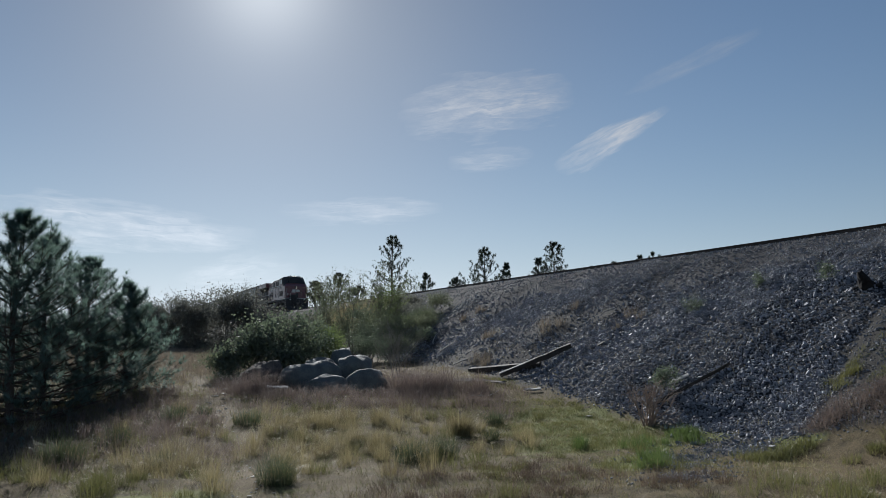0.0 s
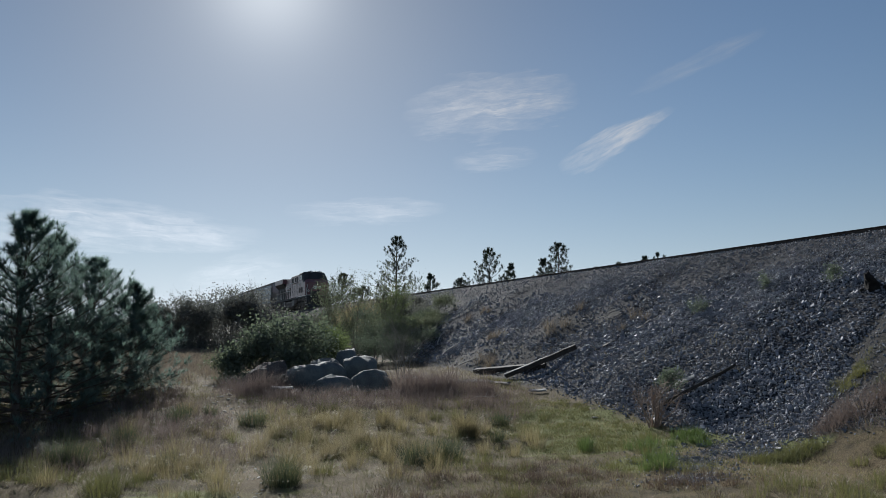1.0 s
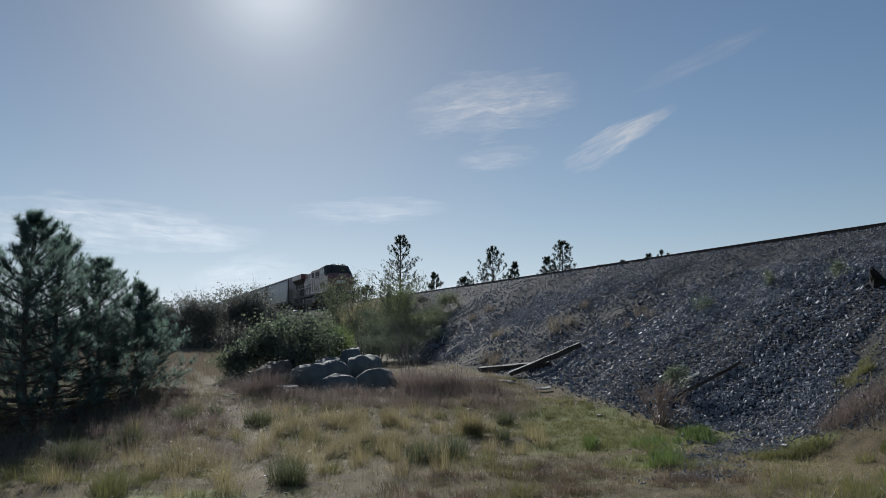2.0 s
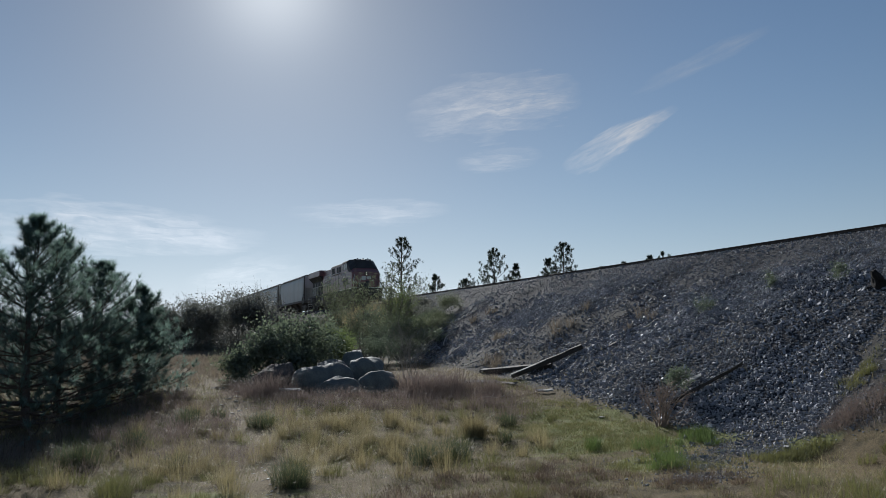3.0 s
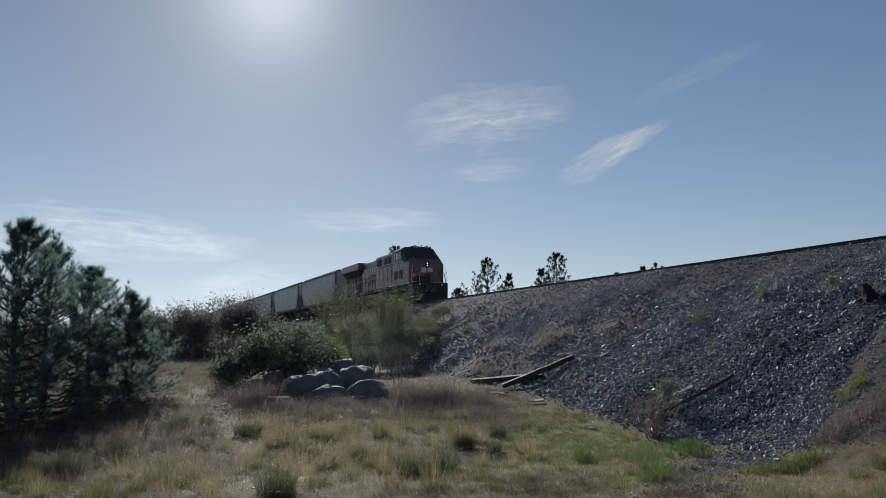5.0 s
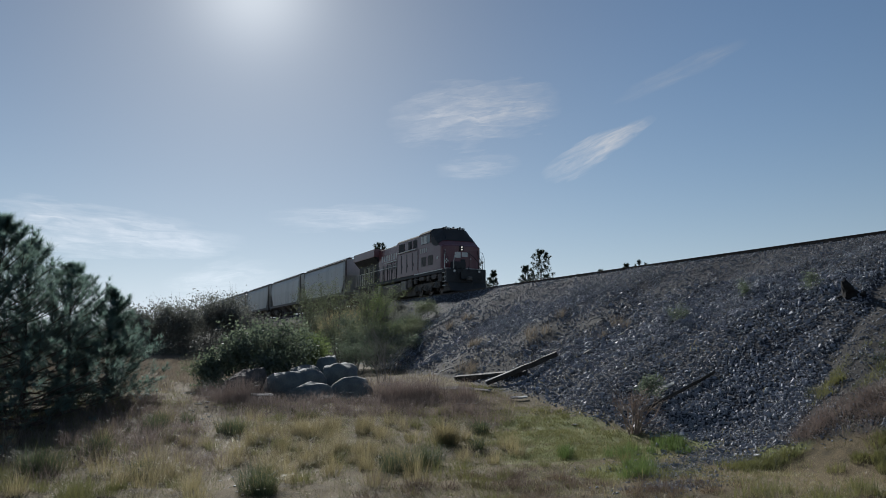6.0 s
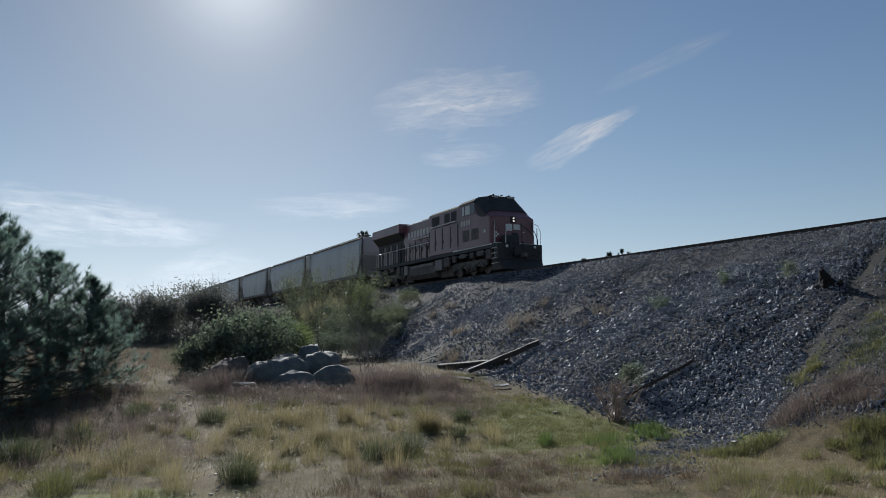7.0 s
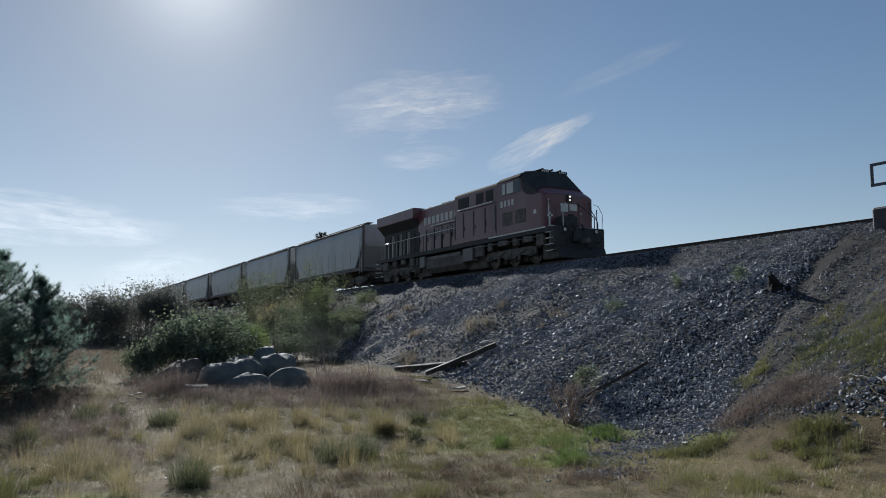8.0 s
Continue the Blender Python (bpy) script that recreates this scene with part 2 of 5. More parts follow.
M_WHEEL = surface("wheel_steel", [(0.05, 0.04, 0.035), (0.12, 0.10, 0.085)], 0.5, 0.7, 4, 30, 0.15, 0.005)
M_CREAM = surface("cream_paint", [(0.58, 0.56, 0.50), (0.76, 0.74, 0.68)], 0.5, 0, 3, 30, 0.05, 0.002)
M_FADED = surface("faded_cream_lettering", [(0.48, 0.46, 0.42), (0.70, 0.68, 0.62)], 0.6, 0, 5, 40, 0.05, 0.002)
M_STEELW = surface("worn_rail_and_sky_pane_paint", [(0.42, 0.40, 0.36), (0.62, 0.60, 0.55)], 0.4, 0.1, 4, 40, 0.05, 0.002)
M_TANK = surface("dusty_tank_paint", [(0.10, 0.09, 0.085), (0.24, 0.22, 0.20)], 0.6, 0.1, 1.5, 20, 0.15, 0.006, streak=True)
M_CAR = surface("faded_hopper_grey", [(0.30, 0.31, 0.30), (0.42, 0.43, 0.42), (0.36, 0.345, 0.32)], 0.48, 0.05, 0.7, 14, 0.08, 0.006, obj=0.10, streak=True)
M_CARDARK = surface("hopper_dirty_sill", [(0.08, 0.072, 0.065), (0.17, 0.155, 0.14)], 0.7, 0.1, 1.4, 20, 0.2, 0.006)
M_SIGN = surface("dark_painted_steel", [(0.05, 0.055, 0.065), (0.11, 0.115, 0.13)], 0.5, 0.3, 4, 40, 0.1, 0.003)
M_CONC = surface("dark_concrete", [(0.045, 0.04, 0.044), (0.10, 0.088, 0.094)], 0.85, 0, 3, 50, 0.4, 0.01)
M_CHAR = surface("charred_wood", [(0.012, 0.012, 0.013), (0.035, 0.033, 0.032)], 0.95, 0, 6, 50, 0.7, 0.02, spec=0.12)
M_GLASS = glass_dark("dark_glass", (0.012, 0.014, 0.017))
M_LAMP = lamp_glow("headlight", (1.0, 0.93, 0.8), 0.6)
M_BARK = surface("pine_bark", [(0.05, 0.038, 0.03), (0.13, 0.10, 0.08)], 0.9, 0, 5, 40, 0.7, 0.03)
M_TWIG = surface("grey_twig_bark", [(0.07, 0.06, 0.05), (0.17, 0.15, 0.13)], 0.85, 0, 5, 40, 0.4, 0.01)
M_BARETWIG = surface("pale_bare_twig", [(0.16, 0.14, 0.12), (0.32, 0.29, 0.25)], 0.8, 0, 5, 40, 0.4, 0.01)
M_DEADTWIG = surface("dry_brown_twig", [(0.17, 0.12, 0.088), (0.38, 0.29, 0.22)], 0.85, 0, 5, 40, 0.4, 0.01)
M_NEEDLE = leafy("pine_needles", (0.09, 0.148, 0.125), (0.20, 0.275, 0.225), 0.74, 0.6, 0.1)
M_FARPINE = leafy("far_pine_needles", (0.04, 0.055, 0.04), (0.09, 0.115, 0.078), 0.35, 0.5, 0.1)
M_LEAF = leafy("olive_leaves", (0.065, 0.086, 0.058), (0.165, 0.20, 0.125), 0.56, 0.5, 0.12)
M_LEAFDARK = leafy("grey_brown_thicket_leaves", (0.088, 0.09, 0.078), (0.19, 0.195, 0.165), 0.56, 0.5, 0.12)
M_LEAFPALE = leafy("young_pale_leaves", (0.09, 0.105, 0.06), (0.20, 0.225, 0.13), 0.55, 0.5, 0.10)
M_LEAFLIME = leafy("fresh_yellow_green_leaves", (0.085, 0.12, 0.038), (0.18, 0.225, 0.08), 0.5)
M_GREYGR = leafy("grey_green_brush", (0.085, 0.088, 0.062), (0.19, 0.19, 0.14), 0.4)
M_STRAW = leafy("straw_grass", (0.15, 0.126, 0.06), (0.39, 0.335, 0.18), 0.48)
M_OLIVEGR = leafy("olive_grass", (0.08, 0.088, 0.028), (0.225, 0.218, 0.08), 0.42)
M_GREENGR = leafy("green_grass", (0.07, 0.108, 0.028), (0.165, 0.225, 0.068), 0.42)
M_DARKGR = leafy("dark_bunchgrass", (0.04, 0.056, 0.03), (0.115, 0.138, 0.062), 0.42)
M_WEED = leafy("purple_brown_weeds", (0.11, 0.084, 0.072), (0.26, 0.205, 0.175), 0.42)
M_BROWNW = leafy("reddish_brown_dead_plants", (0.06, 0.042, 0.03), (0.18, 0.128, 0.088), 0.4)
M_RUSTGR = leafy("rusty_dry_grass", (0.15, 0.124, 0.095), (0.30, 0.25, 0.185), 0.38)


# ---- mesh helpers ----
def part(name, bm, material, parent=None, label="", smooth=False):
    """Links a bmesh as one mesh object, under a thing or a part."""
    me = bpy.data.meshes.new(name)
    bmesh.ops.recalc_face_normals(bm, faces=bm.faces[:])
    bm.to_mesh(me)
    bm.free()
    me.materials.append(material)
    if smooth:
        me.polygons.foreach_set("use_smooth", [True] * len(me.polygons))
    ob = new(name, me)
    ob.parent = parent
    return tagged(ob, label)


def sheet(name, verts, faces, material, parent=None, label="", smooth=False):
    """One mesh object from arrays of places and of faces with equally many corners."""
    verts, faces = np.asarray(verts, np.float32), np.asarray(faces, np.int32)
    me = bpy.data.meshes.new(name)
    k = faces.shape[1]
    me.vertices.add(len(verts))
    me.vertices.foreach_set("co", verts.ravel())
    me.loops.add(faces.size)
    me.loops.foreach_set("vertex_index", faces.ravel())
    me.polygons.add(len(faces))
    me.polygons.foreach_set("loop_start", np.arange(0, faces.size, k, dtype=np.int32))
    me.polygons.foreach_set("use_smooth", np.full(len(faces), smooth))
    me.update(calc_edges=True)
    me.materials.append(material)
    ob = new(name, me)
    ob.parent = parent
    return tagged(ob, label)


def thing(name, m, label, category, group="", kind=""):
    ob = new(name)
    ob.matrix_basis = m
    ob.empty_display_size = 0.2
    return tagged(ob, label, category, group, kind)


def box(bm, x0, x1, y0, y1, z0, z1, bevel=0.0):
    m = Matrix.LocRotScale(((x0 + x1) / 2, (y0 + y1) / 2, (z0 + z1) / 2), None, (abs(x1 - x0), abs(y1 - y0), abs(z1 - z0)))
    r = bmesh.ops.create_cube(bm, size=1, matrix=m)
    if bevel:
        es = {e for v in r["verts"] for e in v.link_edges}
        bmesh.ops.bevel(bm, geom=list(es), offset=bevel, segments=1, affect="EDGES")
    return bm


def rod(bm, a, b, r, n=8, r2=None):
    a, b = Vector(a), Vector(b)
    d = b - a
    m = Matrix.Translation((a + b) / 2) @ d.to_track_quat("Z", "Y").to_matrix().to_4x4()
    bmesh.ops.create_cone(bm, cap_ends=True, segments=n, radius1=r, radius2=r if r2 is None else r2, depth=d.length, matrix=m)
    return bm


def pipe(bm, pts, r, n=6):
    for a, b in zip(pts, pts[1:]):
        rod(bm, a, b, r, n)
    return bm


def loft(bm, rings, caps=True):
    """Rings of equally many places, joined in order and closed round."""
    vs = [[bm.verts.new(p) for p in ring] for ring in rings]
    for a, b in zip(vs, vs[1:]):
        for i in range(len(a)):
            j = (i + 1) % len(a)
            bm.faces.new((a[i], a[j], b[j], b[i]))
    if caps:
        bm.faces.new(vs[0])
        bm.faces.new(vs[-1])
    return bm


def prism(bm, outline, x0, x1):
    """An outline of (y, z) drawn out along x."""
    return loft(bm, [[(x0, y, z) for y, z in outline], [(x1, y, z) for y, z in outline]])


# ---- the ground: one sheet with the railway embankment ----
GY = (-50, 0, 6, 10, 14, 18, 25, 35, 60, 100, 200)
GZ = (0, 0, -0.35, -0.58, -0.64, -0.45, 0.08, 0.32, 0.75, 0.9, 0.9)
TRACK_X, RAIL_Z, SLOPE = 23.42, 5.11, 1.65


def ripple(x, y):
    return (np.sin(0.9 * x + 0.4 * y) * np.sin(0.7 * y - 0.3 * x + 1) * 0.06 + np.sin(2.3 * x + 1.1 * y + 2) * np.sin(1.9 * y - 1.3 * x) * 0.03
            + np.sin(5.1 * x - 2.2 * y) * np.sin(4.3 * y + 2.9 * x + 1) * 0.012)


def bank_edge(x):
    """Where the stones end against the bank of loose dirt."""
    return np.interp(x, (12.0, 13.3, 14.4, 16.4, 18.7, 21.0), (10.75, 11.45, 12.15, 12.7, 13.25, 13.5)) + 0.10 * np.sin(2.1 * x) + 0.06 * np.sin(5.3 * x + 1)


def height(x, y):
    x, y = np.asarray(x, float), np.asarray(y, float)
    e = np.interp(x, (-4000, 21.05, 21.9, 22.1, 24.74, 24.95, 25.8, 4000),
                  (4.78 - 4021.05 / SLOPE, 4.76, 4.76, 4.9, 4.9, 4.78, 4.78, 4.78 - 3974.2 / SLOPE))
    face = np.clip((21.2 - x) / 1.5, 0, 1) * np.clip((x - 11) / 2, 0, 1)
    e = e + face * (np.sin(0.55 * y + 0.3 * x) * 0.10 + np.sin(1.7 * y - 0.8 * x) * 0.05 + ripple(3 * x, 3 * y) * 0.5)
    # a bank of loose dirt leans against the fill
    e = e + 0.55 * np.exp(-((y - 8.2) / 2.6) ** 2) * np.clip((21.0 - x) / 2.5, 0, 1) * np.clip((x - 9.5) / 3, 0, 1)
    # rain has cut a gully along the edge of the bank
    e = e - 0.08 * np.exp(-((y - bank_edge(x) + 0.1) / 0.3) ** 2) * np.clip((x - 13.6) / 0.8, 0, 1) * np.clip((20.4 - x) / 1.5, 0, 1)
    far = np.clip(1 - (np.hypot(x, y) - 90) / 60, 0, 1)
    b = np.interp(y, GY, GZ) + ripple(x, y) * far
    d = e - b
    return b + np.where(d > 0.4, d, np.where(d < -0.4, 0, (d + 0.4) ** 2 / 1.6))


def steps(*runs):
    out = []
    for a, b, s in runs:
        out += list(np.arange(a, b, s))
    return np.array(out + [runs[-1][1]])


def toe_x(y):
    return 21.05 - (4.78 - np.interp(y, GY, GZ)) * SLOPE


def soft(v, lo, hi):
    t = np.clip((v - lo) / (hi - lo), 0, 1)
    return t * t * (3 - 2 * t)


def blot(x, y, spots):
    m = np.zeros_like(x)
    for cx, cy, rx, ry in spots:
        m = np.maximum(m, np.exp(-((x - cx) / rx) ** 2 - ((y - cy) / ry) ** 2))
    return m


CLEAR = ((14.1, 26.0, 1.3, 2.5), (16.4, 26.5, 0.9, 2.2), (17.0, 24.2, 0.7, 1.0), (14.0, 30.0, 1.2, 3.5), (18.6, 42.0, 0.9, 2.2), (15.8, 31.5, 0.8, 1.6))


def gravel_at(x, y):
    g = soft(x - toe_x(y), -0.3, 0.5)
    ramp = soft(y - bank_edge(x), -0.3, 0.35)     # loose dirt takes over where the bank leans
    g = g * np.maximum(ramp, 0.8 * soft(x, 20.0, 20.7))
    g = g * (1 - 0.8 * soft(y - 2.5 * (x - 14), 36, 43) * (1 - soft(x, 19.0, 20.2)))
    g = g * (1 - 0.95 * blot(x, y, CLEAR))
    return np.maximum(g, (blot(x, y, ((10.9, 11.5, 1.0, 0.6), (9.6, 11.3, 0.8, 0.5), (8.9, 10.3, 0.6, 0.4), (8.0, 9.3, 0.7, 0.45), (11.6, 12.0, 0.9, 0.9))) * 0.95))


def dirt_at(x, y):
    slope = soft(x - toe_x(y), -0.1, 0.6) * (1 - soft(x, 26, 27))
    return np.maximum(slope, np.maximum(soft(x - toe_x(y), 0.3, 1.0) * (1 - soft(y - bank_edge(x), -0.3, 0.35)), soft(x - toe_x(y), -1.0, 0.0) * soft(y, 19, 24) * (1 - soft(x - toe_x(y), 1.4, 2.6)) * 0.8))


def green_at(x, y):
    return blot(x, y, ((11.0, 17.4, 1.6, 1.6), (10.2, 15.6, 2.2, 1.4), (9.5, 13.4, 2.4, 1.3), (12.0, 13.3, 1.2, 0.8), (8.6, 11.0, 1.2, 0.9), (12.3, 11.2, 1.1, 0.7), (14.6, 11.2, 1.0, 0.8), (15.4, 10.3, 1.3, 0.8), (0.5, 11.0, 2.0, 1.2)))


PATH_LINE = ((2.0, 6.0), (1.9, 11.0), (2.7, 17.0), (3.0, 23.0), (2.6, 30.0), (2.2, 40.0))


def path_at(x, y):
    cx = np.interp(y, [p[1] for p in PATH_LINE], [p[0] for p in PATH_LINE])
    return np.exp(-((x - cx) / 0.36) ** 2) * soft(y, 5, 8) * (1 - soft(y, 34, 44))


def make_ground():
    xs = steps((-3600, -600, 600), (-600, -100, 100), (-100, -20, 10), (-20, -6, 1), (-6, 22.5, 0.25), (22.5, 36, 0.5), (36, 100, 8), (100, 600, 100), (600, 3600, 600))
    ys = steps((-3600, -600, 600), (-600, -100, 100), (-100, -10, 10), (-10, 5, 1), (5, 10.5, 0.25), (10.5, 14.0, 0.125), (14.0, 40, 0.25), (40, 75, 0.5), (75, 160, 2.5), (160, 600, 40), (600, 4200, 600))
    X, Y = np.meshgrid(xs, ys)
    Z = height(X, Y)
    nx, ny = len(xs), len(ys)
    i = np.arange(ny - 1)[:, None] * nx + np.arange(nx - 1)
    i = i.ravel()
    ob = sheet("ground", np.stack([X.ravel(), Y.ravel(), Z.ravel()], 1), np.stack([i, i + 1, i + nx + 1, i + nx], 1), M_GROUND, smooth=True)
    for name, f in (("gravel", gravel_at), ("dirt", dirt_at), ("green", green_at), ("path", path_at)):
        ob.data.attributes.new(name, "FLOAT", "POINT").data.foreach_set("value", np.clip(f(X, Y), 0, 1).ravel().astype(np.float32))
    return tagged(ob, "dry grassy ground rising to a steep grey stone railway embankment", "ground", kind="structure")


GROUND = make_ground()


# ---- railway track ----
def make_track():
    track = thing("railway_track", pose(TRACK_X, 0, RAIL_Z), "straight railway track with rusty steel rails on dark ties", "railway track", kind="structure")
    prof = ((-0.075, -0.17), (0.075, -0.17), (0.075, -0.155), (0.012, -0.125), (0.012, -0.045), (0.036, -0.03), (0.036, -0.004), (0.026, 0.0),
            (-0.026, 0.0), (-0.036, -0.004), (-0.036, -0.03), (-0.012, -0.045), (-0.012, -0.125), (-0.075, -0.155))
    for s in (-1, 1):
        part("rail", loft(bmesh.new(), [[(s * 0.753 + a, y, b) for a, b in prof] for y in (-150, 420)]), M_RAIL, track, "rusty steel rail with a worn bright head")
    c = np.array([(sx * 1.3, sy * 0.115, z) for z in (-0.36, -0.172) for sy in (-1, 1) for sx in (-1, 1)])
    f = np.array([(0, 1, 3, 2), (4, 6, 7, 5), (0, 4, 5, 1), (2, 3, 7, 6), (0, 2, 6, 4), (1, 5, 7, 3)])
    ys = np.arange(-60, 330, 0.5)
    rng = np.random.default_rng(4)
    V = c[None] + np.stack([rng.normal(0, 0.03, len(ys)), ys, rng.normal(0, 0.006, len(ys))], 1)[:, None]
    tagged(sheet("crossties", V.reshape(-1, 3), (f[None] + 8 * np.arange(len(ys))[:, None, None]).reshape(-1, 4), M_CREO, track, "dark creosoted wooden crossties"), kind="stuff")


make_track()


# ---- stones of the embankment ----
def ico():
    bm = bmesh.new()
    bmesh.ops.create_cube(bm, size=1.3)
    v = np.array([p.co[:] for p in bm.verts])
    f = np.array([[q.index for q in p.verts] for p in bm.faces])
    bm.free()
    return v, f


ICO_V, ICO_F = ico()


def stones_mesh(P, size, rng):
    n = len(P)
    q = rng.normal(size=(n, 4))
    q /= np.linalg.norm(q, axis=1)[:, None]
    w, x, y, z = q.T
    Rm = np.stack([1 - 2 * (y * y + z * z), 2 * (x * y - z * w), 2 * (x * z + y * w), 2 * (x * y + z * w), 1 - 2 * (x * x + z * z), 2 * (y * z - x * w),
                   2 * (x * z - y * w), 2 * (y * z + x * w), 1 - 2 * (x * x + y * y)], 1).reshape(n, 3, 3)
    V = ICO_V[None] * (1 + rng.normal(0, 0.20, (n, len(ICO_V), 3)))
    V = V * rng.uniform((0.85, 0.6, 0.32), (1.45, 1.0, 0.62), (n, 3))[:, None]
    V = np.einsum("nij,nkj->nki", Rm, V) * size[:, None, None] + P[:, None]
    return V.reshape(-1, 3), (ICO_F[None] + len(ICO_V) * np.arange(n)[:, None, None]).reshape(-1, 4)


def scatter(n, x0, x1, y0, y1, weight, rng):
    x, y = rng.uniform(x0, x1, n), rng.uniform(y0, y1, n)
    k = rng.random(n) < weight(x, y)
    return x[k], y[k]


def make_stones():
    rng = np.random.default_rng(11)
    xs, ys, ss = [], [], []
    for n, a, b, s in ((132000, 8, 20, 0.56), (94000, 20, 34, 0.68), (54000, 34, 60, 0.78), (9000, 60, 105, 1.1)):
        x, y = scatter(n, 6, 21.05, a, b, lambda x, y: gravel_at(x, y) * (0.75 + 0.25 * np.sin(0.5 * y + x)), rng)
        xs.append(x), ys.append(y), ss.append(np.minimum(rng.lognormal(math.log(0.038), 0.42, len(x)), 0.15) * s)
    x, y = scatter(24000, 11.6, 21, 4, 12.8, lambda x, y: dirt_at(x, y), rng)
    xs.append(x), ys.append(y), ss.append(rng.lognormal(math.log(0.0145), 0.5, len(x)) * np.where((x < 13.8) & (y < 9.4), 1.7, 1.0))
    x, y, s = np.concatenate(xs), np.concatenate(ys), np.concatenate(ss)
    s = np.where(x > 19.2 - 0.25 * np.sin(0.9 * y), np.minimum(s * 0.72, 0.04), s)
    s = np.where((y < 12.5) & (x < 11.6), np.minimum(s * 0.62, 0.035), s)
    s = np.where((y < 11.0) & (x < 14.5), np.minimum(s, 0.05), s)
    s = np.where((y < bank_edge(x)) & (x > 14), np.minimum(s, 0.03), s)
    P = np.stack([x, y, height(x, y) + s * 0.3], 1)
    near = (y < 13.2) & (y > 9.8) & (x < 14.6) & (x > 11.4) & (s > 0.034)
    one = np.flatnonzero(near)[:300]
    rest = np.ones(len(x), bool)
    rest[one] = False
    V, F = stones_mesh(P[rest], s[rest], rng)
    tagged(sheet("ballast_stones", V, F, M_STONE, GROUND, "loose grey crushed stones covering the embankment"), kind="stuff")
    shapes = []
    for k in range(14):
        V, F = stones_mesh(np.zeros((1, 3)), np.ones(1), rng)
        ob = sheet("stone", V, F, M_STONE_ONE)
        shapes.append(ob.data)
        bpy.data.objects.remove(ob)
    for k, i in enumerate(one):
        st = new("stone", shapes[k % len(shapes)])
        st.parent = GROUND
        st.matrix_basis = pose(*P[i], *rng.uniform(0, 360, 3)) @ Matrix.Scale(float(s[i]), 4)


# ---- plants ----
def frames_for(D):
    """Two unit vectors square to each direction."""
    ref = np.where(np.abs(D[:, 2:3]) > 0.9, np.array([[1.0, 0, 0]]), np.array([[0, 0, 1.0]]))
    A = np.cross(D, ref)
    A /= np.linalg.norm(A, axis=1)[:, None] + 1e-9
    return A, np.cross(D, A)


def sticks(segs):
    """Three-sided twigs: rows of start, end, radius at the start and at the end."""
    S = np.array([(*a, *b, r0, r1) for a, b, r0, r1 in segs])
    A, B = S[:, 0:3], S[:, 3:6]
    D = B - A
    D /= np.linalg.norm(D, axis=1)[:, None] + 1e-9
    U, W = frames_for(D)
    ring = [(math.cos(k * 2.0944), math.sin(k * 2.0944)) for k in range(3)]
    V = np.stack([A + (U * c + W * s) * S[:, 6:7] for c, s in ring] + [B + (U * c + W * s) * S[:, 7:8] for c, s in ring], 1)
    f = np.array([(0, 1, 4, 3), (1, 2, 5, 4), (2, 0, 3, 5)])
    return V.reshape(-1, 3), (f[None] + 6 * np.arange(len(S))[:, None, None]).reshape(-1, 4)


def needles(P, D, n, length, width, rng, spread=0.75):
    """Tufts of needles at P, pointing along D."""
    P, D = np.repeat(P, n, 0), np.repeat(D, n, 0)
    G = D + rng.normal(0, spread, P.shape)
    G /= np.linalg.norm(G, axis=1)[:, None]
    A, _ = frames_for(G)
    P = P + G * rng.uniform(0, 0.25, (len(P), 1)) * length
    L = length * rng.uniform(0.7, 1.15, (len(P), 1))
    V = np.stack([P - A * width / 2, P + A * width / 2, P + G * L], 1)
    return V.reshape(-1, 3), np.arange(len(V) * 3).reshape(-1, 3)


def leaves(P, size, rng, up=0.3):
    """Small rhombic leaves at P, turned at random."""
    n = len(P)
    D = rng.normal(size=(n, 3)) + np.array([0, 0, up])
    D /= np.linalg.norm(D, axis=1)[:, None]
    A, B = frames_for(D)
    t = rng.uniform(0, 6.28, (n, 1))
    A, B = A * np.cos(t) + B * np.sin(t), B * np.cos(t) - A * np.sin(t)
    s = size * rng.uniform(0.6, 1.3, (n, 1))
    V = np.stack([P, P + A * s * 0.5 + B * s * 0.32, P + A * s, P + A * s * 0.5 - B * s * 0.32], 1)
    return V.reshape(-1, 3), np.arange(n * 4).reshape(-1, 4)


